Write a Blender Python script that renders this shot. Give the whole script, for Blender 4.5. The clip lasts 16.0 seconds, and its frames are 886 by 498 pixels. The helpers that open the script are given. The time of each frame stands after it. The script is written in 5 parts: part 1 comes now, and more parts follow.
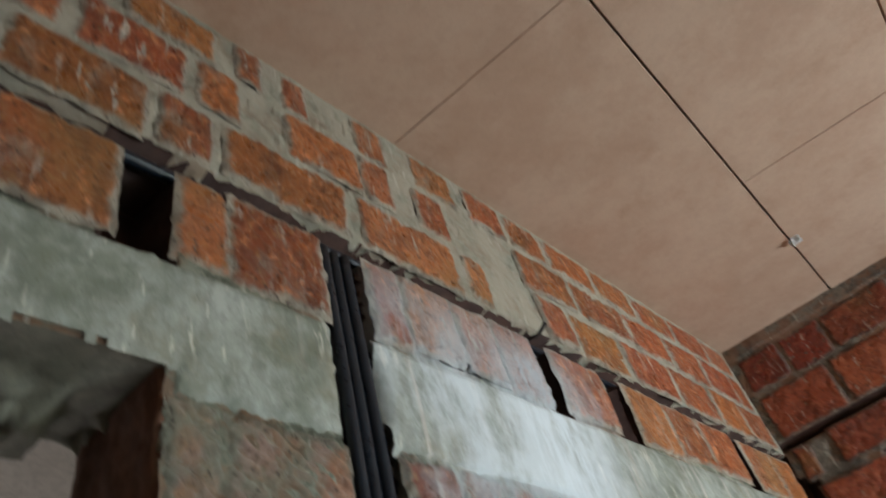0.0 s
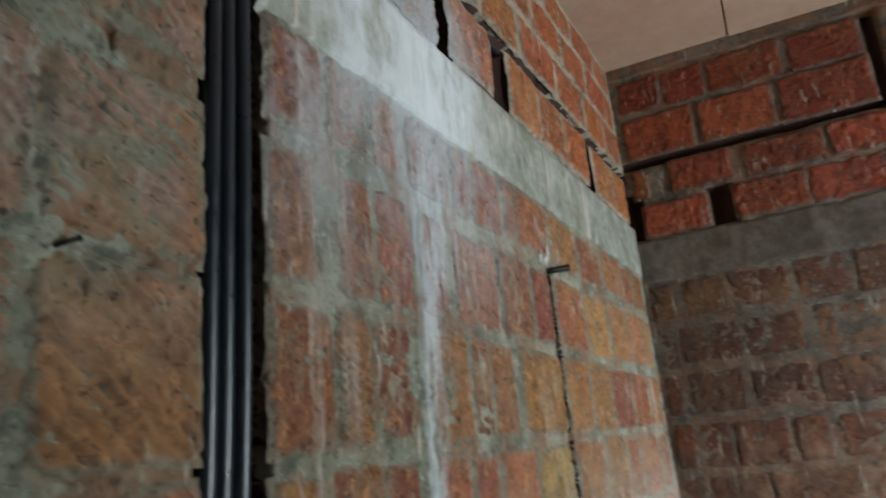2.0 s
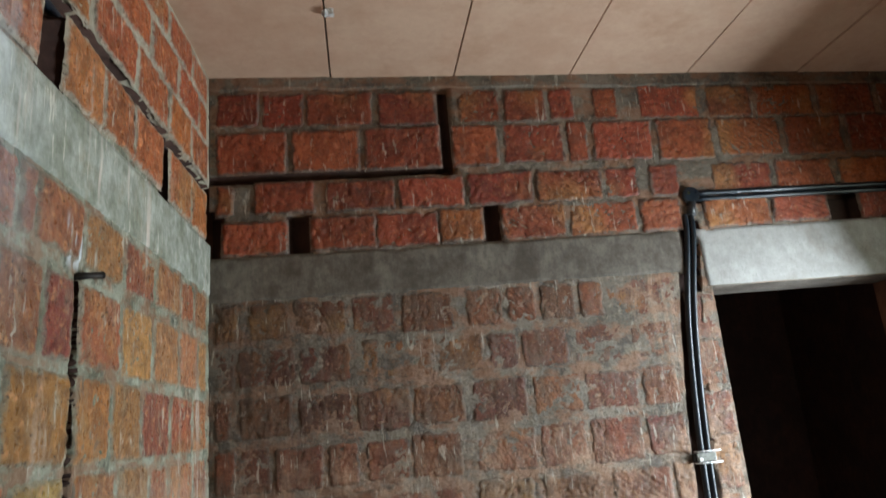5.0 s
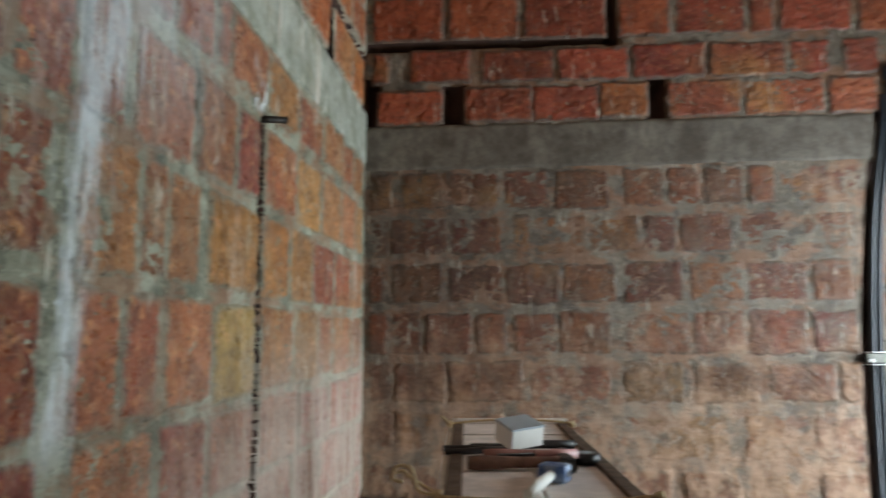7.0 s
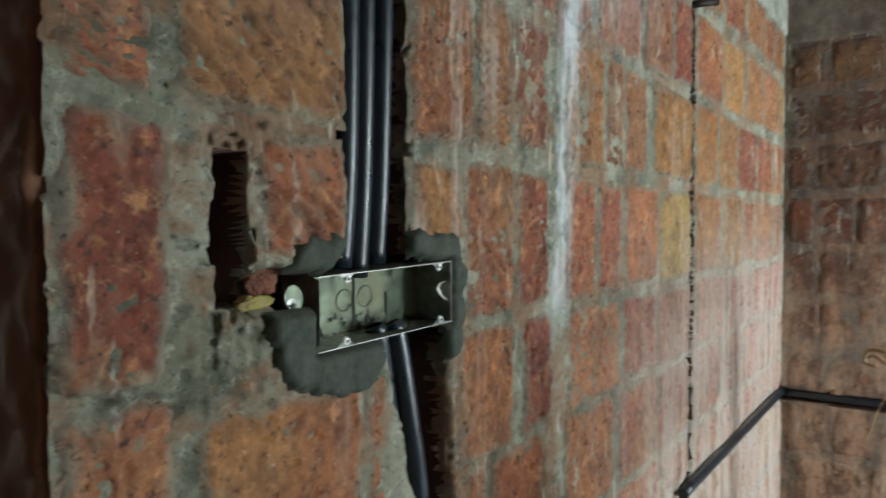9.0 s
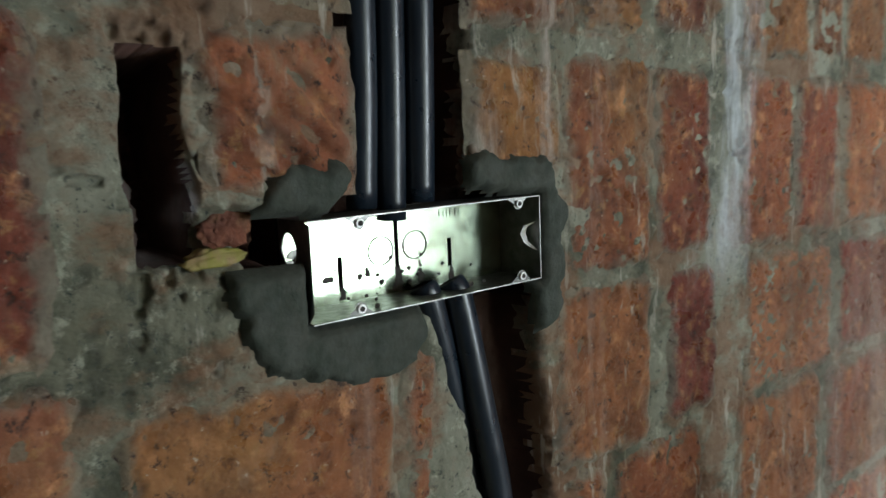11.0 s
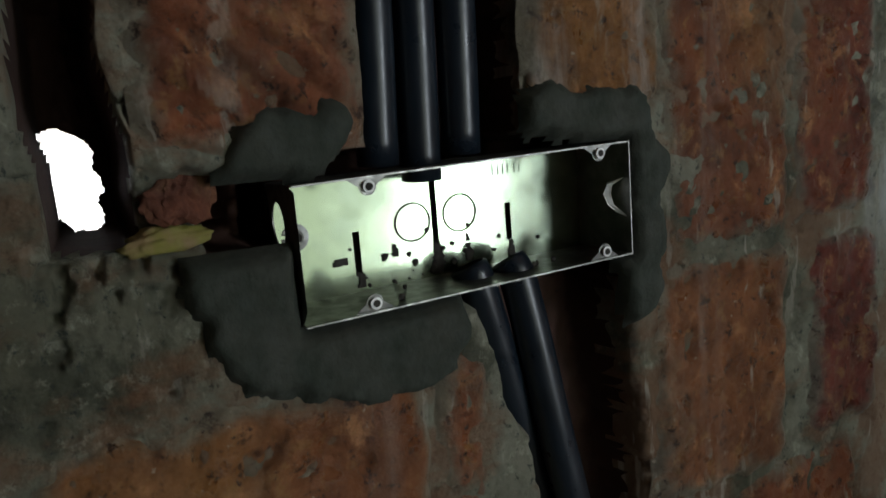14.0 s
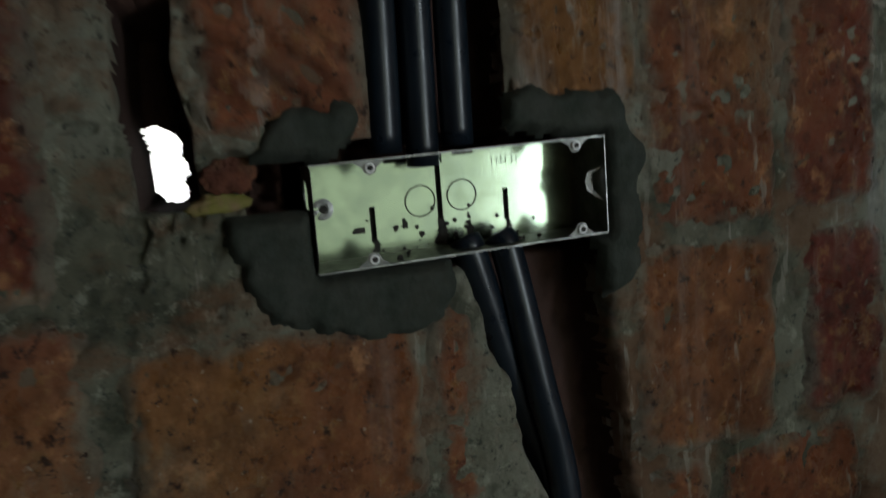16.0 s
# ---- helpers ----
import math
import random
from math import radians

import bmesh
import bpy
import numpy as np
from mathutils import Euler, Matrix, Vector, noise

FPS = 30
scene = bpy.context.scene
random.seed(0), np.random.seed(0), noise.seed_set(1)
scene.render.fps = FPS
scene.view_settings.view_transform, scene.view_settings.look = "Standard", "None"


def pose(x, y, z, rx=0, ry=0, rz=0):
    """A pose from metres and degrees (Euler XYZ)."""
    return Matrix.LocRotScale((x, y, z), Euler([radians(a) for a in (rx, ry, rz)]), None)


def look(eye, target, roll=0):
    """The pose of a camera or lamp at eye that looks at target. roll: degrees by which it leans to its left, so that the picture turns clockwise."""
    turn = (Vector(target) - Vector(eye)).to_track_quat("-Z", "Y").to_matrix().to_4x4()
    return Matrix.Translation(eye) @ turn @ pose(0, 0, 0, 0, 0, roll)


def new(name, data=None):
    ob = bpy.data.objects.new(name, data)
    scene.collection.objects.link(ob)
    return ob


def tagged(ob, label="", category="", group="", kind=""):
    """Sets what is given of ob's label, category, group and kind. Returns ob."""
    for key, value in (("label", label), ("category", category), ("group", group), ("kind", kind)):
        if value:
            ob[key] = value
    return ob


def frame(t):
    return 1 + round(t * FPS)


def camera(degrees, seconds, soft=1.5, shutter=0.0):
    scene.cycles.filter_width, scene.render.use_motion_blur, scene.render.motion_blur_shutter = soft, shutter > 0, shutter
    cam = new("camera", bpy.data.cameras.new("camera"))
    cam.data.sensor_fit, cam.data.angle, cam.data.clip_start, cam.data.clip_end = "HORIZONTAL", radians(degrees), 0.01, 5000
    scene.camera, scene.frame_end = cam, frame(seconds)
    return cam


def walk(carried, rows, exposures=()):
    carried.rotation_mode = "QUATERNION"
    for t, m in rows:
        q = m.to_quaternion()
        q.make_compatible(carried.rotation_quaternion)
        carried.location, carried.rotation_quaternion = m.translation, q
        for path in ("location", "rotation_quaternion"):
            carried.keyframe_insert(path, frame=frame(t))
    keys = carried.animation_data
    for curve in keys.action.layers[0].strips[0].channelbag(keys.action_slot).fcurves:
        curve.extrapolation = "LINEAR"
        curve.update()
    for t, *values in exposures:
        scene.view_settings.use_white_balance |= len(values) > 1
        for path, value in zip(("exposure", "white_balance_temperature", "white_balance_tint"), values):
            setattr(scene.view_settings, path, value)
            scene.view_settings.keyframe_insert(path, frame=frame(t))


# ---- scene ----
cam = camera(65.3, 16.0, 1.5, 0.5)
PATH = [
    (0, (0.62, 0.655, 1.718), (-0.178, 1.905, 3.06), -17.9),
    (0.5, (0.593, 0.692, 1.689), (-0.237, 2.106, 2.834), -13.3),
    (1, (0.579, 0.706, 1.657), (-0.387, 2.219, 2.538), -9.7),
    (1.5, (0.555, 0.725, 1.625), (-0.44, 2.323, 2.301), -7.4),
    (2, (0.544, 0.748, 1.618), (-0.34, 2.454, 2.172), -5.3),
    (2.5, (0.559, 0.793, 1.612), (0.005, 2.643, 2.13), -5.3),
    (3, (0.582, 0.808, 1.626), (0.244, 2.701, 2.175), -5.2),
    (3.5, (0.616, 0.796, 1.632), (0.481, 2.692, 2.256), -5.0),
    (4, (0.652, 0.808, 1.645), (0.732, 2.707, 2.268), -6.1),
    (4.2, (0.66, 0.82, 1.647), (0.805, 2.715, 2.269), -6.6),
    (6.5, (0.611, 0.882, 1.559), (0.684, 2.87, 1.766), -0.8),
    (7, (0.532, 0.908, 1.545), (0.352, 2.885, 1.788), -0.2),
    (7.5, (0.531, 0.816, 1.548), (-0.04, 2.724, 1.726), 0.8),
    (8, (0.504, 0.779, 1.538), (-0.318, 2.602, 1.61), 1.4),
    (8.5, (0.462, 0.779, 1.535), (-0.515, 2.524, 1.502), 1.5),
    (9, (0.449, 0.78, 1.533), (-0.718, 2.404, 1.465), -0.1),
    (11.5, (0.399, 1.085, 1.518), (-1.328, 2.058, 1.253), -2.6),
    (12, (0.38, 1.115, 1.531), (-1.447, 1.893, 1.29), -2.4),
    (12.5, (0.325, 1.1, 1.515), (-1.465, 1.946, 1.234), -2.3),
    (13, (0.3, 1.115, 1.517), (-1.435, 2.065, 1.22), -3.6),
    (13.5, (0.31, 1.122, 1.519), (-1.434, 2.052, 1.211), -3.7),
    (14, (0.319, 1.125, 1.506), (-1.438, 2.022, 1.178), -4.7),
    (14.5, (0.324, 1.131, 1.496), (-1.432, 2.018, 1.14), -4.8),
    (15, (0.328, 1.137, 1.468), (-1.421, 2.021, 1.07), -4.1),
    (15.5, (0.372, 1.161, 1.459), (-1.467, 1.871, 1.119), -5.5),
    (16, (0.434, 1.163, 1.488), (-1.465, 1.731, 1.22), -4.5),
]
EXPOSURES = [(0.0, -0.36, 6500, 13), (1.0, -0.52, 6500, 13), (3.0, -0.63, 6500, 13), (4.2, -0.50, 6500, 12), (6.4, -0.48, 6500, 11), (7.5, -0.56, 6500, 11), (8.5, -0.36, 6500, 10),
             (9.0, -0.12, 6500, 10), (11.5, -0.95, 6600, 14), (12.0, -1.52, 6700, 15), (12.5, -1.65, 6700, 15), (14.5, -1.72, 6700, 15), (16.0, -2.12, 6600, 11)]
walk(cam, [(t, look(eye, target, roll)) for t, eye, target, roll in PATH], EXPOSURES)

# ---- world and light ----
world = bpy.data.worlds.new("world")
scene.world = world
world.use_nodes = True
wt = world.node_tree
sky = wt.nodes.new("ShaderNodeTexSky")
sky.sky_type, sky.sun_disc = "NISHITA", False
sky.sun_elevation, sky.sun_rotation = radians(50), radians(200)
wt.links.new(sky.outputs[0], wt.nodes["Background"].inputs[0])
wt.nodes["Background"].inputs[1].default_value = 0.12


def area_lamp(name, eye, target, wide, high, power, colour, spread=180):
    data = bpy.data.lights.new(name, "AREA")
    data.shape, data.size, data.size_y, data.energy, data.color = "RECTANGLE", wide, high, power, colour
    data.spread = radians(spread)
    ob = new(name, data)
    ob.matrix_world = look(eye, target)
    return ob


# sky light in the room's wide window opening, and in the window of the next room
area_lamp("window_light", (2.955, 2.94, 1.30), (0, 2.85, 0.25), 0.32, 1.80, 134, (0.77, 0.90, 1.0), 180)
area_lamp("next_room_window_light", (-3.32, 1.05, 1.5), (0, 1.05, 1.5), 0.9, 0.9, 22, (1.0, 1.0, 1.0))


# ---- materials ----
def material(name):
    m = bpy.data.materials.new(name)
    m.use_nodes = True
    return m, m.node_tree, m.node_tree.nodes["Principled BSDF"]


class Net:
    """Shortcuts for wiring shader nodes."""

    def __init__(self, tree):
        self.t = tree

    def node(self, kind, **sets):
        n = self.t.nodes.new(kind)
        for k, v in sets.items():
            n.inputs[k].default_value = v
        return n

    def link(self, a, b):
        self.t.links.new(a, b)

    def pos(self, scale=(1, 1, 1), turn=(0, 0, 0), move=(0, 0, 0)):
        g = self.t.nodes.new("ShaderNodeNewGeometry")
        m = self.t.nodes.new("ShaderNodeMapping")
        m.inputs["Scale"].default_value = scale
        m.inputs["Rotation"].default_value = turn
        m.inputs["Location"].default_value = move
        self.link(g.outputs["Position"], m.inputs["Vector"])
        return m.outputs[0]

    def noise(self, vec, scale, detail=4, rough=0.55, warp=0.0):
        n = self.t.nodes.new("ShaderNodeTexNoise")
        n.inputs["Scale"].default_value = scale
        n.inputs["Detail"].default_value = detail
        n.inputs["Roughness"].default_value = rough
        n.inputs["Distortion"].default_value = warp
        if vec is not None:
            self.link(vec, n.inputs["Vector"])
        return n.outputs["Fac"]

    def ramp(self, fac, *stops):
        n = self.t.nodes.new("ShaderNodeValToRGB")
        e = n.color_ramp.elements
        while len(e) < len(stops):
            e.new(0.5)
        for el, (p, c) in zip(e, stops):
            el.position = p
            el.color = (c, c, c, 1) if isinstance(c, (int, float)) else (*c, 1)
        self.link(fac, n.inputs[0])
        return n.outputs[0]

    def mix(self, fac, a, b, blend="MIX"):
        n = self.t.nodes.new("ShaderNodeMix")
        n.data_type, n.blend_type = "RGBA", blend
        for v, s in ((fac, n.inputs[0]), (a, n.inputs[6]), (b, n.inputs[7])):
            if isinstance(v, (int, float)):
                s.default_value = v
            elif isinstance(v, tuple):
                s.default_value = (*v, 1)
            else:
                self.link(v, s)
        return n.outputs[2]

    def math(self, op, a, b=0.0, clamp=False):
        n = self.t.nodes.new("ShaderNodeMath")
        n.operation, n.use_clamp = op, clamp
        for v, s in ((a, n.inputs[0]), (b, n.inputs[1])):
            if isinstance(v, (int, float)):
                s.default_value = v
            else:
                self.link(v, s)
        return n.outputs[0]

    def span(self, v, lo, hi, a=0.0, b=1.0):
        n = self.t.nodes.new("ShaderNodeMapRange")
        n.interpolation_type = "SMOOTHSTEP"
        for s, x in zip(n.inputs[1:5], (lo, hi, a, b)):
            s.default_value = x
        self.link(v, n.inputs[0])
        return n.outputs[0]

    def bump(self, height, strength, distance, under=None):
        n = self.t.nodes.new("ShaderNodeBump")
        n.inputs["Strength"].default_value, n.inputs["Distance"].default_value = strength, distance
        self.link(height, n.inputs["Height"])
        if under is not None:
            self.link(under, n.inputs["Normal"])
        return n.outputs[0]


def splash(n, along):
    """Lime and slurry that ran down the masonry: (thin runs, the broad white run), both 0 to 1. Low parts also paint in
    light.
    """
    g = n.t.nodes.new("ShaderNodeNewGeometry")
    s = n.t.nodes.new("ShaderNodeSeparateXYZ")
    n.link(g.outputs["Position"], s.inputs[0])
    z = s.outputs["Z"]
    runs_at = (1, 1, 0.045) if along == "y" else (1, 1, 0.06)
    fine = n.noise(n.pos(runs_at), 21, 5, 0.65)
    gate = n.noise(n.pos((1, 1, 0.6)), 3.2, 2)
    runs = n.math("MULTIPLY", n.span(fine, 0.54, 0.68), n.span(gate, 0.47, 0.66))
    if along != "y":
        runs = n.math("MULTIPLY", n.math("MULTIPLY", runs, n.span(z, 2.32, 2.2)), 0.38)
        # pale dust low down, spread wider to paint in the brighter light there
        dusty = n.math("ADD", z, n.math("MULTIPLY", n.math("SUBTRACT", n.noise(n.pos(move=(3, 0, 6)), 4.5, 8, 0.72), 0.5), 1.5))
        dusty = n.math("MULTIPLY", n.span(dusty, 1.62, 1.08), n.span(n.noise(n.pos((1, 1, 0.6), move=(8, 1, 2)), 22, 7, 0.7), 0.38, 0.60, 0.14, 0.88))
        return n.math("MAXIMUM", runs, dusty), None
    y = s.outputs["Y"]
    runs = n.math("MULTIPLY", n.math("MULTIPLY", runs, n.span(z, 2.62, 2.3)), n.span(y, 1.10, 1.40, 0.35, 1.0))
    wob = n.math("MULTIPLY", n.math("SUBTRACT", n.noise(n.pos((1, 1, 0.3)), 14, 5), 0.5), 0.12)
    # the run leans: about y 1.78 under the lintel, 1.69 at the foot
    mid = n.math("ADD", n.math("MULTIPLY", n.math("SUBTRACT", z, 1.4), 0.125), 1.685)
    off = n.math("ABSOLUTE", n.math("ADD", n.math("SUBTRACT", y, mid), wob))
    wide = n.math("ADD", n.span(z, 1.6, 2.15, 0.028, 0.094), n.span(z, 2.16, 2.34, 0.0, 0.03))
    edge = n.math("ADD", n.math("SUBTRACT", wide, off), n.math("MULTIPLY", n.math("SUBTRACT", n.noise(n.pos((1, 1, 0.07)), 42, 4, 0.6), 0.5), 0.16))
    run = n.math("MULTIPLY", n.span(edge, -0.030, 0.045), 0.85)
    run = n.math("MULTIPLY", run, n.math("MULTIPLY", n.span(z, 1.36, 1.44), n.span(z, 2.60, 2.48)))
    run = n.math("MULTIPLY", run, n.span(n.noise(n.pos((1, 1, 0.22)), 26, 8, 0.7), 0.32, 0.56, 0.10, 1.0))
    haze = n.math("MULTIPLY", n.math("MULTIPLY", n.span(y, 1.22, 1.45), n.span(y, 2.25, 1.85)), n.math("MULTIPLY", n.span(z, 1.75, 2.2), n.span(z, 2.66, 2.45)))
    haze = n.math("MULTIPLY", haze, n.span(n.noise(n.pos((1, 1, 0.5), move=(1, 8, 3)), 6, 8, 0.7), 0.36, 0.58, 0.06, 0.72))
    # scraped white marks over the bent nail
    marks = n.math("MULTIPLY", n.span(n.math("ABSOLUTE", n.math("SUBTRACT", y, 2.338)), 0.075, 0.03), n.math("MULTIPLY", n.span(z, 2.02, 2.06), n.span(z, 2.16, 2.11)))
    marks = n.math("MULTIPLY", marks, n.span(n.noise(n.pos((1, 1, 0.12), move=(3, 1, 4)), 55, 3), 0.52, 0.60))
    # thin streaked whitewash low towards the corner, widened to paint the pool of light
    low = n.math("MULTIPLY", n.span(y, 1.70, 2.4), n.span(z, 1.66, 1.22))
    low = n.math("MULTIPLY", low, n.span(n.noise(n.pos((1, 1, 0.10), move=(2, 7, 0)), 24, 5, 0.65), 0.34, 0.60, 0.18, 0.92))
    return n.math("MAXIMUM", runs, low), n.math("MAXIMUM", n.math("MAXIMUM", run, haze), marks)


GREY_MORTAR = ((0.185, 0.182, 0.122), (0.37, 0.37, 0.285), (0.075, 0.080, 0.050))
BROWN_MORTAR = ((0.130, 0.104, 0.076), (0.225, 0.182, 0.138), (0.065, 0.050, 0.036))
SLURRY, LIME, DUST_AND_LOW_LIGHT = (0.56, 0.47, 0.40), (0.72, 0.77, 0.80), (0.48, 0.295, 0.19)


def place(n, axis):
    g = n.t.nodes.new("ShaderNodeNewGeometry")
    s = n.t.nodes.new("ShaderNodeSeparateXYZ")
    n.link(g.outputs["Position"], s.inputs[0])
    return s.outputs[axis]


def masonry_finish(n, bsdf, colour, along, rough_a, rough_b):
    runs, run = splash(n, along)
    colour = n.mix(runs, colour, SLURRY if along == "y" else DUST_AND_LOW_LIGHT)
    if along == "x":
        # damp black grime near the corner, with that end's shade put into its colour
        x = place(n, "X")
        grime_and_shade = n.math("MULTIPLY", n.span(n.math("ADD", x, n.math("MULTIPLY", n.noise(n.pos((1, 1, 0.25), move=(1, 1, 7)), 5, 7, 0.7), 0.9)), 1.25, 0.60),
                       n.span(n.noise(n.pos((1, 1, 0.12), move=(6, 2, 1)), 17, 7, 0.7), 0.38, 0.66, 0.12, 0.62))
        colour = n.mix(n.math("MULTIPLY", grime_and_shade, n.span(place(n, "Z"), 2.36, 2.20)), colour, (0.040, 0.026, 0.017))
    # short dried drips and flecks, hard and a little shiny
    drip = n.math("MULTIPLY", n.span(n.noise(n.pos((1, 1, 0.16), move=(5, 3, 0)), 62, 3, 0.6), 0.60, 0.67), n.span(n.noise(n.pos(move=(1, 2, 9)), 5, 3), 0.42, 0.58))
    colour = n.mix(n.math("MULTIPLY", drip, 0.75 if along == "y" else 0.4), colour, (0.62, 0.57, 0.47))
    if run is not None:
        colour = n.mix(run, colour, LIME)
    n.link(colour, bsdf.inputs["Base Color"])
    gloss = n.span(n.noise(n.pos(), 40, 3), 0.3, 0.7, rough_a, rough_b)
    n.link(n.math("SUBTRACT", gloss, n.math("MULTIPLY", drip, 0.2)), bsdf.inputs["Roughness"])


def mortar_material(name, along, palette, dust):
    m, t, b = material(name)
    n = Net(t)
    big = n.noise(n.pos(), 5, 5)
    grain = n.noise(n.pos(), 130, 8, 0.75)
    colour = n.mix(n.span(big, 0.35, 0.65), palette[0], palette[1])
    colour = n.mix(n.span(n.noise(n.pos(), 14, 7, 0.68), 0.48, 0.62, 0, 0.85), colour, palette[2])
    colour = n.mix(n.span(n.noise(n.pos(move=(2, 5, 1)), 48, 7, 0.72), 0.54, 0.64, 0, 0.7), colour, tuple(c * 1.35 for c in palette[1]))
    colour = n.mix(n.span(grain, 0.45, 0.36, 0, 0.9), colour, (0.04, 0.055, 0.045))
    # brick dust rubbed over the joints
    colour = n.mix(n.span(n.noise(n.pos((1, 1, 1.6)), 8, 6, 0.65), 0.46, 0.58, 0, dust), colour, (0.27, 0.115, 0.052))
    if along == "y":
        upper = n.math("MULTIPLY", n.span(place(n, "Z"), 2.58, 2.66), n.span(n.noise(n.pos(move=(1, 4, 4)), 9, 7, 0.7), 0.34, 0.60, 0.35, 0.95))
        colour = n.mix(upper, colour, (0.50, 0.44, 0.335))
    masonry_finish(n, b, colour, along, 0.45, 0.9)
    n.link(n.bump(n.noise(n.pos(), 55, 10, 0.72), 1.0, 0.011, n.bump(grain, 0.8, 0.003)), b.inputs["Normal"])
    return m


def brick_material(name, along, smear, tones, wash, joint, edge_cover, parge=False):
    m, t, b = material(name)
    n = Net(t)
    info = t.nodes.new("ShaderNodeObjectInfo")
    lo, mid, hi = tones
    colour = n.mix(1.0, n.ramp(info.outputs["Random"], (0.0, lo), (0.5, mid), (1.0, hi)), info.outputs["Color"], "MULTIPLY")
    colour = n.mix(n.span(n.noise(n.pos(move=(0.3, 0.9, 0)), 2.6, 2), 0.54, 0.70, 0, 0.5), colour, (0.42, 0.23, 0.07))
    blotch = n.noise(n.pos(), 16, 8, 0.7)
    colour = n.mix(n.span(blotch, 0.42, 0.62, 0, 0.75), colour, n.mix(1.0, colour, (0.48, 0.46, 0.5), "MULTIPLY"))
    colour = n.mix(n.span(n.noise(n.pos(move=(3, 1, 2)), 34, 7, 0.7), 0.53, 0.68, 0, 0.75 if along == "y" else 0.35), colour, tuple(min(1, c * 1.6 + 0.03) for c in hi))
    fleck = n.noise(n.pos(move=(4, 7, 1)), 70, 6, 0.7)
    colour = n.mix(n.span(fleck, 0.55, 0.64, 0, 0.55 if along == "y" else 0.22), colour, (0.50, 0.27, 0.10))
    colour = n.mix(n.span(fleck, 0.42, 0.35, 0, 0.6), colour, tuple(c * 0.3 for c in lo))
    # slurry rubbed over the face, in ragged patches and vertical wipes
    wipe = n.noise(n.pos((1, 1, 0.45)), 15, 9, 0.74)
    cover = n.span(wipe, 0.55 - smear, 0.80 - smear, 0, 0.85)
    stretch = n.mix(n.span(n.noise(n.pos(), 7, 6, 0.65), 0.35, 0.65), tuple(c * 0.62 for c in wash), wash)
    colour = n.mix(cover, colour, stretch)
    if parge:
        g = t.nodes.new("ShaderNodeNewGeometry")
        sp = t.nodes.new("ShaderNodeSeparateXYZ")
        n.link(g.outputs["Position"], sp.inputs[0])
        near = n.math("MULTIPLY", n.span(sp.outputs["Y"], 1.30, 1.20), n.math("MULTIPLY", n.span(sp.outputs["Z"], 1.66, 1.90), n.span(sp.outputs["Z"], 2.42, 2.36)))
        coat = n.math("MULTIPLY", near, n.span(n.noise(n.pos(move=(6, 6, 1)), 9, 8, 0.7), 0.36, 0.56, 0.22, 0.9))
        colour = n.mix(coat, colour, n.mix(n.span(n.noise(n.pos(move=(2, 2, 2)), 11, 6), 0.42, 0.58), (0.31, 0.315, 0.235), (0.43, 0.30, 0.24)))
    # mortar dragged over the brick's edges
    rim = t.nodes.new("ShaderNodeAttribute")
    rim.attribute_name = "rim"
    drag = n.math("ADD", rim.outputs["Fac"], n.math("MULTIPLY", n.math("SUBTRACT", n.noise(n.pos(), 19, 9, 0.72), 0.5), 1.9))
    bed = n.mix(n.span(n.noise(n.pos(), 14, 7, 0.68), 0.40, 0.62), joint, tuple(c * 0.5 for c in joint))
    colour = n.mix(n.span(drag, 0.12, 0.62, edge_cover, 0), colour, bed)
    pits = n.noise(n.pos(), 95, 8, 0.75)
    colour = n.mix(n.span(pits, 0.45, 0.36, 0, 0.95), colour, (0.05, 0.022, 0.014))
    colour = n.mix(n.span(n.noise(n.pos(move=(7, 0, 0)), 190, 3), 0.68, 0.74, 0, 0.8), colour, (0.62, 0.50, 0.38))
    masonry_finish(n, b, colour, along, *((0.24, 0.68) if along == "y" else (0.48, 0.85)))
    # comb marks of the wire-cut faces, on some bricks and in patches
    comb = t.nodes.new("ShaderNodeTexWave")
    comb.wave_profile = "SIN"
    comb.inputs["Scale"].default_value = 22
    comb.inputs["Distortion"].default_value = 7
    comb.inputs["Detail"].default_value = 3
    comb.inputs["Detail Scale"].default_value = 1.6
    n.link(n.pos((1, 1, 1), (radians(42), radians(30), 0)), comb.inputs["Vector"])
    some = n.math("MULTIPLY", n.span(info.outputs["Random"], 0.35, 0.6), n.span(n.noise(n.pos(), 9, 2), 0.45, 0.6))
    relief = n.bump(n.math("MULTIPLY", comb.outputs["Fac"], some), 0.7, 0.003 if along == "y" else 0.001)
    relief = n.bump(n.noise(n.pos(), 40, 10, 0.74), 1.0, 0.014 if along == "y" else 0.0045, relief)
    n.link(n.bump(pits, 0.8, 0.003, relief), b.inputs["Normal"])
    return m


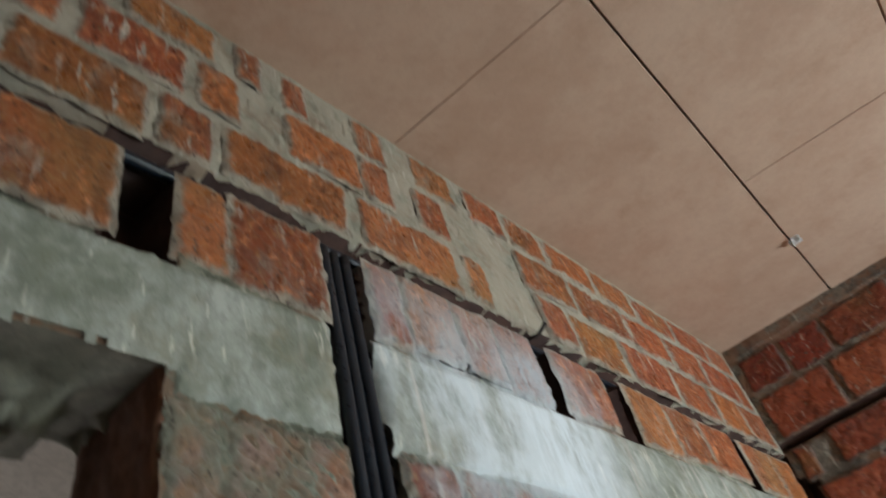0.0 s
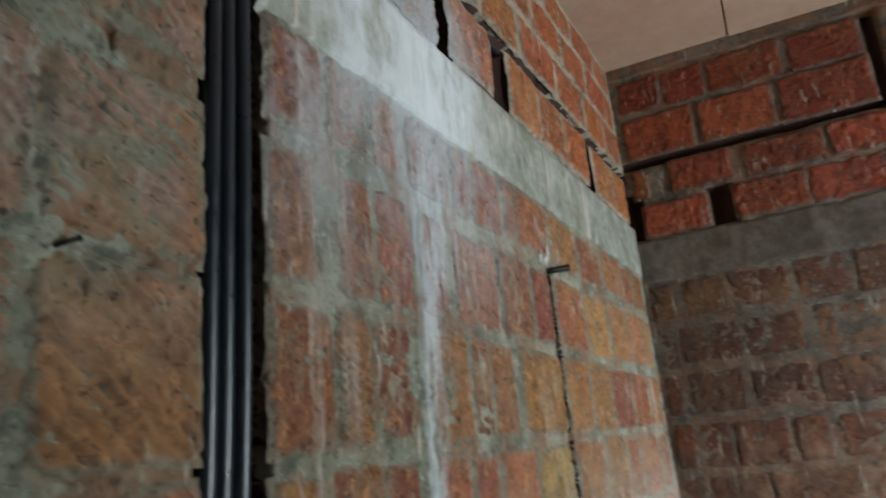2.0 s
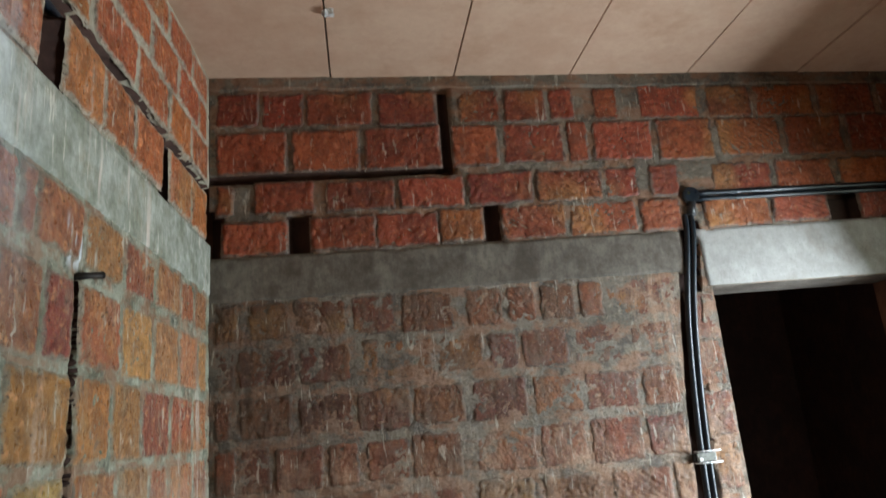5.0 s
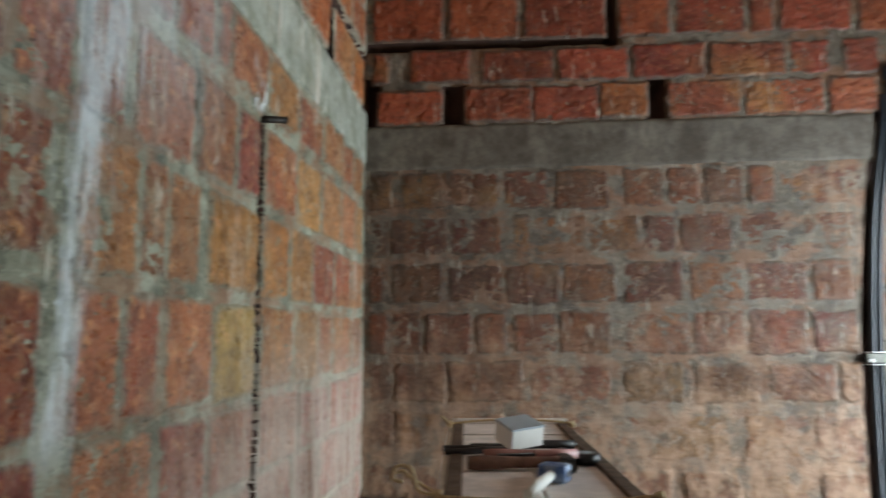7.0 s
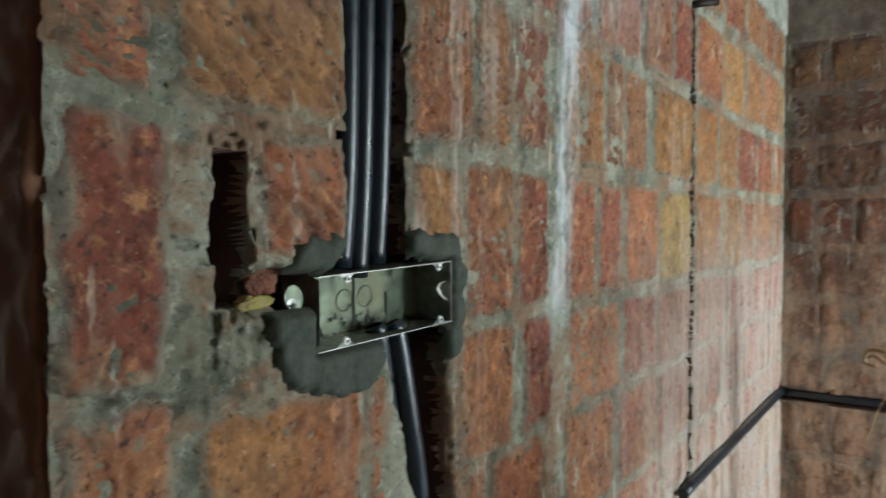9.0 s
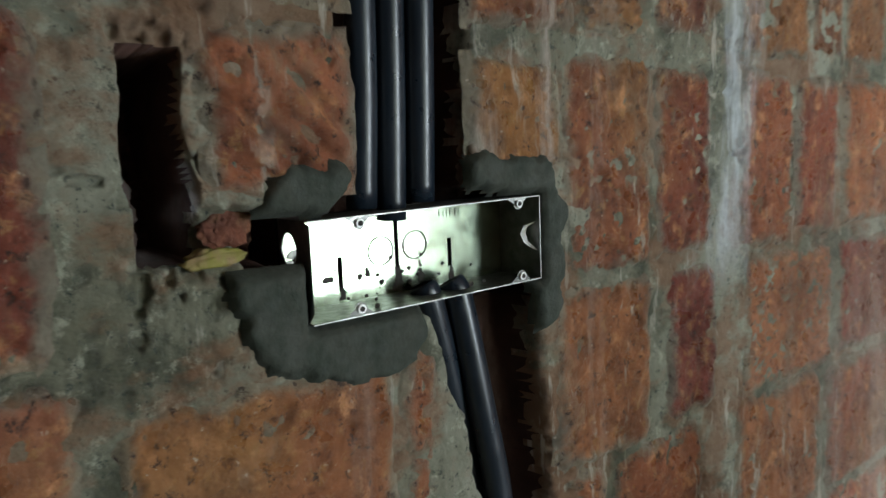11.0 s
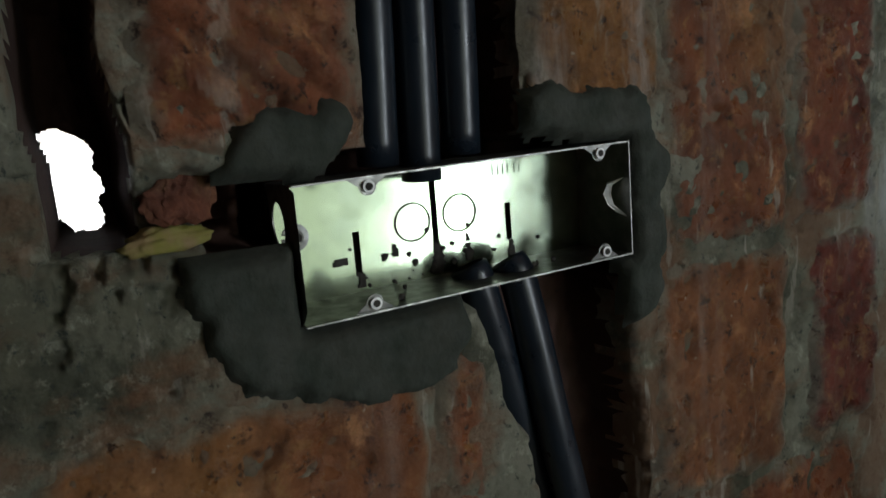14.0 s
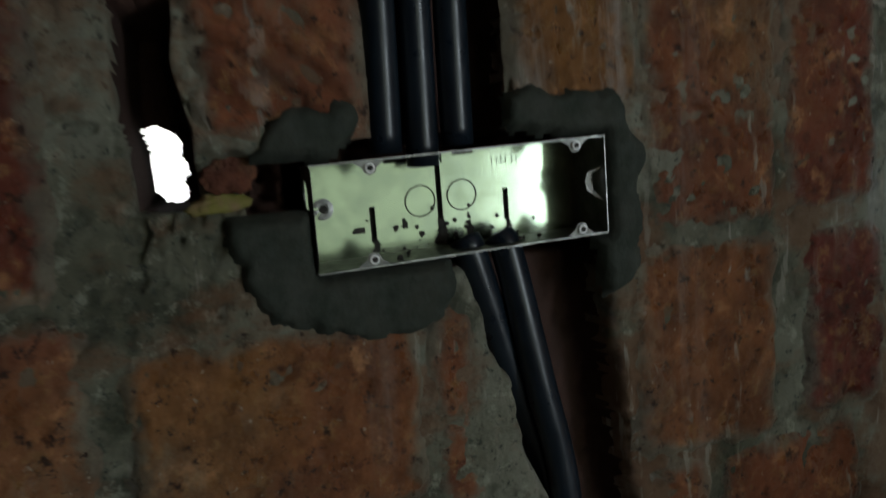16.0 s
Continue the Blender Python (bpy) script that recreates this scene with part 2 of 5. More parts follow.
def concrete_material(name, dark, light, stain, along=None, bump=0.5, scale=1.0, mottle=0.4):
    m, t, b = material(name)
    n = Net(t)
    colour = n.mix(n.span(n.noise(n.pos(), 4 * scale, 10, 0.74), 0.32, 0.68), dark, light)
    colour = n.mix(n.span(n.noise(n.pos((1, 1, 0.7), move=(4, 4, 4)), 3.2 * scale, 9, 0.7), 0.5, 0.7, 0, 0.7), colour, stain)
    colour = n.mix(n.span(n.noise(n.pos((1, 1, 0.5), move=(9, 2, 5)), 34, 9, 0.75), 0.42, 0.62, 0, mottle), colour, tuple(c * 0.55 for c in dark))
    grain = n.noise(n.pos(), 150, 6, 0.7)
    colour = n.mix(n.span(grain, 0.40, 0.30, 0, 0.7 if mottle > 0.1 else 0.2), colour, tuple(c * 0.35 for c in dark))
    if along:
        masonry_finish(n, b, colour, along, 0.55, 0.9)
    else:
        n.link(colour, b.inputs["Base Color"])
        b.inputs["Roughness"].default_value = 0.85
    n.link(n.bump(n.noise(n.pos(), 38, 8, 0.65), bump, 0.004, n.bump(grain, 0.35, 0.001)), b.inputs["Normal"])
    return m


def plain_material(name, colour, rough=0.5, metal=0.0, vary=0.25, scale=25, bump=0.2, second=None, spread=0.12):
    m, t, b = material(name)
    n = Net(t)
    other = second or tuple(c * (1 - vary) for c in colour)
    n.link(n.mix(n.span(n.noise(n.pos(), scale, 5), 0.35, 0.65), colour, other), b.inputs["Base Color"])
    n.link(n.span(n.noise(n.pos(), scale * 2.3, 4), 0.3, 0.7, max(0.05, rough - spread), min(1, rough + spread)), b.inputs["Roughness"])
    b.inputs["Metallic"].default_value = metal
    if bump:
        n.link(n.bump(n.noise(n.pos(), scale * 5, 5), bump, 0.001), b.inputs["Normal"])
    return m


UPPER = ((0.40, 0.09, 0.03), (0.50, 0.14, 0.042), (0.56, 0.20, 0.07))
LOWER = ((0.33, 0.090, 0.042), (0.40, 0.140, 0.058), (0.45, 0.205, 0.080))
# north bricks: darker red, lowered further to hold that wall's dimmer light
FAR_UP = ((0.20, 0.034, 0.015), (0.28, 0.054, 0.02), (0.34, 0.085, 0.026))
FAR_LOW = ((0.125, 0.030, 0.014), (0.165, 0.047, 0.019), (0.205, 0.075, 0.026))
MORTAR_W = mortar_material("mortar_west", "y", GREY_MORTAR, 0.65)
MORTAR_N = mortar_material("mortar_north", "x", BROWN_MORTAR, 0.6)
BRICK_W_UP = brick_material("brick_west_above_lintel", "y", 0.03, UPPER, (0.46, 0.40, 0.31), (0.52, 0.46, 0.355), 0.92)
BRICK_W = brick_material("brick_west", "y", 0.05, LOWER, (0.40, 0.32, 0.21), (0.32, 0.315, 0.235), 0.80, True)
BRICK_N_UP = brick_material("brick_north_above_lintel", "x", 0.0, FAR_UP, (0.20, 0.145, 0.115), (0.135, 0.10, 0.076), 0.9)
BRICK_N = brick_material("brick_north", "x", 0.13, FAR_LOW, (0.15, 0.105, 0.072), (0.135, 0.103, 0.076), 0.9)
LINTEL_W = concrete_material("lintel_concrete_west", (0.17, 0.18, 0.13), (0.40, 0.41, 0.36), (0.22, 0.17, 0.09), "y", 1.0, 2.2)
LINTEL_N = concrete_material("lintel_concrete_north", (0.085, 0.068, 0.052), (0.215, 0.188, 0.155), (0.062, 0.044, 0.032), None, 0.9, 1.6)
# paler copy for the piece over the door, its stronger light put in
LINTEL_DOOR = concrete_material("lit_lintel_concrete", (0.25, 0.24, 0.22), (0.38, 0.37, 0.35), (0.19, 0.165, 0.14), None, 0.8, 1.2, 0.2)
CEILING = concrete_material("ceiling_concrete", (0.49, 0.315, 0.218), (0.57, 0.395, 0.285), (0.41, 0.245, 0.155), None, 0.06, 0.7, 0.10)
PLASTER = concrete_material("plaster", (0.50, 0.46, 0.40), (0.58, 0.54, 0.47), (0.40, 0.36, 0.30))
FLOOR = concrete_material("floor_cement", (0.18, 0.165, 0.15), (0.30, 0.28, 0.25), (0.14, 0.11, 0.09))
# soffit and jamb colours are darkened to hold the doorway's shade
SOFFIT = concrete_material("shaded_soffit_concrete", (0.13, 0.125, 0.09), (0.24, 0.23, 0.17), (0.07, 0.065, 0.05))
JAMB = concrete_material("shaded_jamb_masonry", (0.11, 0.05, 0.03), (0.20, 0.09, 0.05), (0.08, 0.045, 0.03))
# near-black colour that stands for the shade in wall cuts and the passage
DEEP = concrete_material("recess_and_passage_shade", (0.035, 0.014, 0.009), (0.075, 0.03, 0.018), (0.02, 0.012, 0.009))
BROKEN = concrete_material("broken_brick_face", (0.085, 0.025, 0.013), (0.20, 0.060, 0.027), (0.30, 0.17, 0.07), None, 1.0, 6.0)
WET_CEMENT = plain_material("fresh_cement", (0.026, 0.033, 0.024), 0.88, 0, 0.4, 45, 1.0, (0.038, 0.042, 0.032))
CONDUIT = plain_material("black_conduit", (0.009, 0.015, 0.023), 0.33, 0, 0.3, 30, 0.0, None, 0.06)
IRON = plain_material("rusty_iron", (0.03, 0.024, 0.02), 0.6, 0.6, 0.4, 80, 0.3)
STEEL = plain_material("galvanised_steel", (0.31, 0.37, 0.26), 0.19, 0.93, 0.08, 45, 0.0, (0.26, 0.31, 0.225), 0.03)
STEEL_DULL = plain_material("dull_galvanised_steel", (0.30, 0.30, 0.28), 0.45, 1.0, 0.35, 70, 0.2)
CLAY = plain_material("yellow_clay", (0.20, 0.19, 0.035), 0.85, 0, 0.6, 60, 0.8, (0.25, 0.17, 0.08))
ZINC = plain_material("pale_zinc", (0.88, 0.88, 0.86), 0.45, 0.0, 0.1, 60, 0.05)
# cement dirt, and the dark fill of screw holes and behind the slots
DIRT_AND_FILL = plain_material("dirt_and_dark_fill", (0.05, 0.045, 0.038), 0.9, 0, 0.5, 120, 0.5)
WOOD = plain_material("weathered_board", (0.80, 0.73, 0.69), 0.7, 0, 0.22, 18, 0.5)
WOOD_DARK = plain_material("dark_rail_wood", (0.12, 0.078, 0.05), 0.75, 0, 0.4, 22, 0.5)
WOOD_PALE = plain_material("pale_leg_wood", (0.70, 0.65, 0.57), 0.75, 0, 0.3, 22, 0.4)
ROPE = plain_material("coir_string", (0.62, 0.47, 0.27), 0.9, 0, 0.3, 200, 0.6)
CARD = plain_material("white_card", (0.78, 0.78, 0.76), 0.6, 0, 0.08, 10, 0.05)
CARD_BLUE = plain_material("grey_blue_card", (0.42, 0.49, 0.55), 0.55, 0, 0.12, 14, 0.05)
HANDLE = plain_material("worn_hammer_handle", (0.22, 0.115, 0.085), 0.6, 0, 0.4, 40, 0.3)
REDWOOD = plain_material("reddish_handle", (0.36, 0.17, 0.15), 0.6, 0, 0.3, 40, 0.2)
PINK = plain_material("pink_grip", (0.55, 0.30, 0.30), 0.5, 0, 0.2, 40, 0.1)
BLUE = plain_material("blue_plastic", (0.06, 0.13, 0.33), 0.4, 0, 0.2, 40, 0.05, (0.30, 0.40, 0.55))
BLACK = plain_material("black_plastic", (0.02, 0.02, 0.022), 0.45, 0, 0.3, 40, 0.05)
HEAD = plain_material("forged_steel", (0.12, 0.12, 0.125), 0.45, 0.8, 0.4, 60, 0.2)
PAPER = plain_material("white_paper", (0.80, 0.79, 0.77), 0.8, 0, 0.06, 30, 0.1)


# ---- building helpers ----
def part(name, bm, mat, parent=None, label=""):
    me = bpy.data.meshes.new(name)
    bm.normal_update()
    bm.to_mesh(me)
    bm.free()
    me.materials.append(mat)
    ob = new(name, me)
    if parent is not None:
        ob.parent = parent
    if label:
        ob["label"] = label
    return ob


def thing(name, at=(0, 0, 0), turn=0.0):
    ob = new(name)
    ob.empty_display_size = 0.05
    ob.matrix_basis = pose(*at, 0, 0, turn)
    return ob


def box(bm, lo, hi, bevel=0.0, m=None):
    made = bmesh.ops.create_cube(bm, size=1)["verts"]
    c = [(a + b) / 2 for a, b in zip(lo, hi)]
    s = [b - a for a, b in zip(lo, hi)]
    for v in made:
        v.co = Vector((v.co.x * s[0] + c[0], v.co.y * s[1] + c[1], v.co.z * s[2] + c[2]))
    if bevel:
        edges = list({e for v in made for e in v.link_edges})
        made = bmesh.ops.bevel(bm, geom=edges, offset=bevel, segments=2, affect="EDGES", profile=0.6)["verts"] + [v for v in made if v.is_valid]
    if m is not None:
        bmesh.ops.transform(bm, matrix=m, verts=list({v for v in made if v.is_valid}))
    return bm


def boxes(*pairs, bevel=0.0):
    bm = bmesh.new()
    for lo, hi in pairs:
        box(bm, lo, hi, bevel)
    return bm


def tube(points, radius, sides=14, cap=True, radii=None):
    bm = bmesh.new()
    pts = [Vector(p) for p in points]
    rings = []
    ref = Vector((0.3, 0.2, 0.93)) if abs((pts[-1] - pts[0]).normalized().z) < 0.8 else Vector((1, 0.1, 0))
    for i, p in enumerate(pts):
        d = (pts[min(i + 1, len(pts) - 1)] - pts[max(i - 1, 0)]).normalized()
        a = d.cross(ref).normalized()
        b = d.cross(a)
        r = radii[i] if radii else radius
        rings.append([bm.verts.new(p + r * (math.cos(k * 2 * math.pi / sides) * a + math.sin(k * 2 * math.pi / sides) * b)) for k in range(sides)])
    for r0, r1 in zip(rings, rings[1:]):
        for k in range(sides):
            f = bm.faces.new((r0[k], r0[(k + 1) % sides], r1[(k + 1) % sides], r1[k]))
            f.smooth = True
    if cap:
        bm.faces.new(rings[0][::-1])
        bm.faces.new(rings[-1])
    bmesh.ops.recalc_face_normals(bm, faces=bm.faces)
    return bm


def smooth_line(points, steps=8):
    """A smooth line through the points."""
    p = [Vector(q) for q in points]
    p = [2 * p[0] - p[1]] + p + [2 * p[-1] - p[-2]]
    out = []
    for i in range(1, len(p) - 2):
        for k in range(steps):
            u = k / steps
            a, b, c, d = p[i - 1], p[i], p[i + 1], p[i + 2]
            out.append(0.5 * ((2 * b) + (c - a) * u + (2 * a - 5 * b + 4 * c - d) * u * u + (3 * b - a - 3 * c + d) * u ** 3))
    return out + [p[-2]]


def lattice(ix, iy, seed):
    h = np.sin(ix * 127.1 + iy * 311.7 + seed * 74.7) * 43758.5453
    return h - np.floor(h)


def field(x, y, scale, seed=0, octaves=4):
    """Value noise over arrays, about -1 to 1."""
    out, amp, total = 0.0, 1.0, 0.0
    for o in range(octaves):
        px, py = x * scale + 17.3 * o, y * scale + 9.1 * o
        ix, iy = np.floor(px), np.floor(py)
        fx, fy = px - ix, py - iy
        fx, fy = fx * fx * (3 - 2 * fx), fy * fy * (3 - 2 * fy)
        v = (lattice(ix, iy, seed) * (1 - fx) + lattice(ix + 1, iy, seed) * fx) * (1 - fy) + (
            lattice(ix, iy + 1, seed) * (1 - fx) + lattice(ix + 1, iy + 1, seed) * fx) * fy
        out = out + amp * (2 * v - 1)
        total += amp
        amp, scale = amp * 0.55, scale * 2.07
    return out / total


def steps(*spans):
    """Grid lines: (start, end, spacing) spans laid end to end."""
    out = [np.array([spans[0][0]])]
    for a, b, d in spans:
        k = max(1, int(round((b - a) / d)))
        out.append(np.linspace(a, b, k + 1)[1:])
    return np.concatenate(out)


def inside(u, v, u0, u1, v0, v1):
    """Signed distance into a rectangle, positive inside."""
    return np.minimum(np.minimum(u - u0, u1 - u), np.minimum(v - v0, v1 - v))


def soft(d, width):
    t = np.clip(d / width + 0.5, 0, 1)
    return t * t * (3 - 2 * t)


def relief_sheet(name, us, vs, height, to_world, mat, leave_out=None, deep=None):
    """A wall face on the grid us x vs whose height above the wall plane is height(u, v)."""
    U, V = np.meshgrid(us, vs)
    N = height(U, V)
    P = to_world(U, V, N).reshape(-1, 3)
    w, h = len(us), len(vs)
    idx = np.arange(w * h).reshape(h, w)
    F = np.stack([idx[:-1, :-1], idx[:-1, 1:], idx[1:, 1:], idx[1:, :-1]], -1).reshape(-1, 4)
    if leave_out is not None:
        cu, cv = (U[:-1, :-1] + U[1:, 1:]) / 2, (V[:-1, :-1] + V[1:, 1:]) / 2
        kept = ~leave_out(cu, cv).reshape(-1)
        F = F[kept]
    me = bpy.data.meshes.new(name)
    me.from_pydata(P.tolist(), [], F.tolist())
    me.materials.append(mat)
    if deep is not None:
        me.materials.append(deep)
        # deep faces take the near-black material: their shade is in the colour
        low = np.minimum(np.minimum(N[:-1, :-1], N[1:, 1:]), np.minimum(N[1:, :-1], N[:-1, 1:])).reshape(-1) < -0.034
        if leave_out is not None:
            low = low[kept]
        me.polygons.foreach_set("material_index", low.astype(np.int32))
    me.shade_smooth()
    me.update()
    return new(name, me)


def brick_mesh(w, h, seed, fine, comb, rough, worn=1.0, gouge=0.0024):
    """A worn brick face: ragged outline falling back into the joint, pitted face, comb marks on some. Local x along, y up, z out."""
    nx, ny = max(4, int(w / fine)), max(4, int(h / fine))
    X, Y = np.meshgrid(np.linspace(-w / 2, w / 2, nx + 1), np.linspace(-h / 2, h / 2, ny + 1))
    ex, ey = w / 2 - np.abs(X), h / 2 - np.abs(Y)
    edge = np.minimum(np.minimum(ex, ey), (ex + ey - 0.012) * 0.7)
    edge = edge + rough * (field(X, Y, 30, seed, 4) + 0.6 * field(X, Y, 11, seed + 6, 2))
    Z = -0.0065 + (0.0076 + 0.0012 * worn) * soft(edge - 0.004, 0.016 + 0.012 * (1 - worn))
    Z = Z + 0.0016 * field(X, Y, 14, seed + 1, 2) + 0.0032 * worn * field(X, Y, 60, seed + 2, 4)
    Z = Z - 0.004 * soft(field(X, Y, 85, seed + 3, 2) - 0.45, 0.2)
    if fine < 0.004:
        torn = soft(field(X, Y, 22, seed + 11, 3) - 0.02, 0.3)
        Z = Z - 0.0010 * torn * worn + 0.0016 * field(X, Y, 130, seed + 12, 2)
    if comb:
        warp = 0.012 * field(X, Y, 9, seed + 4, 2)
        along = X * math.cos(comb) - Y * math.sin(comb)
        across = X * math.sin(comb) + Y * math.cos(comb) + warp + 0.007 * field(X, Y, 34, seed + 8, 3)
        lines = np.sin(across * 2 * math.pi / (0.0125 + 0.004 * (seed % 3)))
        Z = Z + gouge * np.clip(lines, -1, 0.6) * soft(field(along * 0.35, across * 2, 14, seed + 5, 2) + 0.45, 0.7) * soft(edge - 0.006, 0.014) * worn
    idx = np.arange((nx + 1) * (ny + 1)).reshape(ny + 1, nx + 1)
    F = np.stack([idx[:-1, :-1], idx[:-1, 1:], idx[1:, 1:], idx[1:, :-1]], -1).reshape(-1, 4)
    return np.stack([X, Y, Z], -1).reshape(-1, 3), F, np.clip(np.minimum(ex, ey) / 0.030, 0, 1).reshape(-1)


SEED = [0]


# single bricks or stretches that differ from the rest: which wall, (u0, u1, v0, v1), colour shift
SHIFTS = (
    ("w", (1.33, 2.40, 2.02, 2.20), (0.95, 0.80, 1.10)), ("w", (1.33, 1.47, 1.60, 1.83), (0.85, 1.08, 0.75)), ("w", (1.56, 1.70, 1.60, 1.83), (0.68, 0.52, 0.65)),
    ("w", (1.58, 1.70, 1.22, 1.63), (0.72, 0.50, 0.60)), ("w", (2.12, 2.80, 1.40, 1.86), (1.00, 1.30, 0.85)), ("w", (1.83, 2.06, 1.60, 1.83), (0.85, 0.80, 0.90)),
    ("w", (0.90, 1.08, 1.05, 1.62), (0.90, 0.72, 1.00)), ("w", (1.05, 1.26, 1.62, 1.83), (0.95, 0.95, 0.95)), ("w", (1.95, 3.46, 0.95, 1.42), (1.05, 0.82, 1.15)),
    ("w", (1.35, 1.60, 1.83, 2.03), (0.80, 0.85, 0.85)), ("w", (1.33, 1.58, 1.05, 1.63), (0.98, 1.06, 0.88)), ("w", (1.07, 1.32, 1.05, 1.42), (0.95, 1.08, 0.90)), ("w", (2.05, 2.36, 1.83, 2.03), (0.85, 0.70, 0.85)), ("n", (1.29, 1.60, 2.49, 2.65), (1.05, 1.42, 0.90)),
    ("n", (0.88, 1.08, 2.34, 2.49), (1.10, 1.40, 1.00)), ("n", (0.94, 1.42, 1.09, 1.45), (1.05, 1.30, 0.95)), ("n", (0.02, 0.55, 1.62, 2.16), (0.70, 0.62, 0.62)),
    ("n", (0.62, 0.85, 1.82, 2.00), (1.00, 1.22, 0.90)), ("n", (1.36, 1.78, 1.28, 1.45), (1.08, 1.25, 1.05)), ("n", (0.02, 1.76, 1.46, 1.63), (1.05, 0.95, 1.00)),
)


def lay(wall, spans, v0, v1, frame_of, mat, proud=0.0, grow=0.008):
    """One course of bricks on a wall: spans is a row of (start, end)."""
    rng = random.Random(int(v0 * 1000) + 7)
    for u0, u1 in spans:
        SEED[0] += 1
        dv0, dv1 = rng.uniform(-0.009, 0.002), rng.uniform(-0.002, 0.009)
        u0, u1, v_lo, v_hi = u0 - grow, u1 + grow, v0 - grow * 0.5, v1 + grow * 0.5
        if frame_of is west_frame and v0 < 2.2:
            u0 = max(u0, LEFT_END + 0.002)
        fine = 0.006 if frame_of is north_frame else 0.0035 if u0 < 1.72 and 1.05 < v0 < 2.2 else 0.006 if u0 < 2.1 and v0 > 1.05 else 0.010
        marked = (frame_of is west_frame and u0 < 1.16 and 1.5 < v0 < 2.2 or 1.05 < u0 < 1.16 and v0 > 1.5 or 1.33 < u0 < 1.34 and 1.5 < v0 < 1.55) or rng.random() < 0.1
        comb = radians(rng.uniform(25, 48)) if marked else 0
        rough = 0.011 if v0 > 2.3 else 0.009 if frame_of is north_frame else 0.006
        verts, faces, rim = brick_mesh(u1 - u0, v_hi - v_lo + dv1 - dv0, SEED[0], fine, comb, rough, 0.55 if frame_of is north_frame and v0 < 2.2 else 1.0,
                                       0.0046 if frame_of is west_frame and 1.10 < u0 < 1.40 and 1.5 < v0 < 1.55 else 0.0036 if frame_of is west_frame and v0 > 1.6 else 0.0024)
        me = bpy.data.meshes.new("brick")
        me.from_pydata(verts.tolist(), [], faces.tolist())
        me.attributes.new("rim", "FLOAT", "POINT").data.foreach_set("value", rim.astype(np.float32))
        me.materials.append(mat)
        me.shade_smooth()
        me.update()
        ob = new("brick", me)
        ob.parent = wall
        bright = rng.uniform(0.80, 1.14)
        hue = [bright * rng.uniform(0.96, 1.04), bright * rng.uniform(0.84, 1.15), bright * rng.uniform(0.85, 1.08)]
        for side, (a, b, c, d), shift in SHIFTS:
            if side == ("n" if frame_of is north_frame else "w") and a < (u0 + u1) / 2 < b and c < (v0 + v1) / 2 < d:
                hue = [p * q for p, q in zip(hue, shift)]
        ob.color = (*hue, 1)
        uc, vc = (u0 + u1) / 2, (v0 + v1 + dv0 + dv1) / 2
        # the upper courses of the north wall fall with the slab
        tip = 0.033 * max(0, vc - 2.38) / 0.72 if frame_of is north_frame else 0
        ob.matrix_basis = frame_of(uc, vc - tip * uc, proud + rng.uniform(-0.0015, 0.0025)) @ Matrix.Rotation(rng.uniform(-0.02, 0.02) - tip, 4, "Z")


def generic(u0, u1, seed, wide=0.215, joint=0.022):
    """Spans for a course that nobody can tell apart."""
    rng, out, u = random.Random(seed), [], u0
    u -= 0 if seed % 2 else wide / 2
    while u < u1 - 0.03:
        e = u + wide * rng.choice((1, 1, 1, 0.55)) * rng.uniform(0.94, 1.05)
        a, b = max(u, u0), min(e, u1)
        if b - a > 0.04:
            out.append((a, b))
        u = e + joint
    return out


# ---- the room's shell ----
NORTH, EAST, SOUTH, TOP, LEFT_END = 3.468, 2.95, -1.2, 3.104, 0.984
BACK = -0.205


def west_frame(u, v, n):
    return Matrix(((0, 0, 1, n), (1, 0, 0, u), (0, 1, 0, v), (0, 0, 0, 1)))


def north_frame(u, v, n):
    return Matrix(((1, 0, 0, u), (0, 0, -1, NORTH - n), (0, 1, 0, v), (0, 0, 0, 1)))


def chase_edges(v):
    """The cut for the conduits: its two edges at height v."""
    low = np.clip((1.45 - v) / 0.19, 0, 1.4)
    a = np.where(v > 1.46, 1.250, 1.304 + 0.046 * low)
    b = np.where(v > 1.46, 1.346, 1.408 + 0.020 * low)
    return a, b


def hole_depth(u, v):
    """The slot broken through the wall beside the box: positive inside."""
    right = np.interp(v, (1.45, 1.478, 1.515, 1.555, 1.60), (1.142, 1.143, 1.145, 1.135, 1.139))
    left = np.interp(v, (1.45, 1.50, 1.58), (1.113, 1.109, 1.111))
    return np.minimum(np.minimum(u - left, right - u), np.minimum(v - 1.470, 1.588 - v)) + 0.005 * field(u, v, 26, 9, 2)


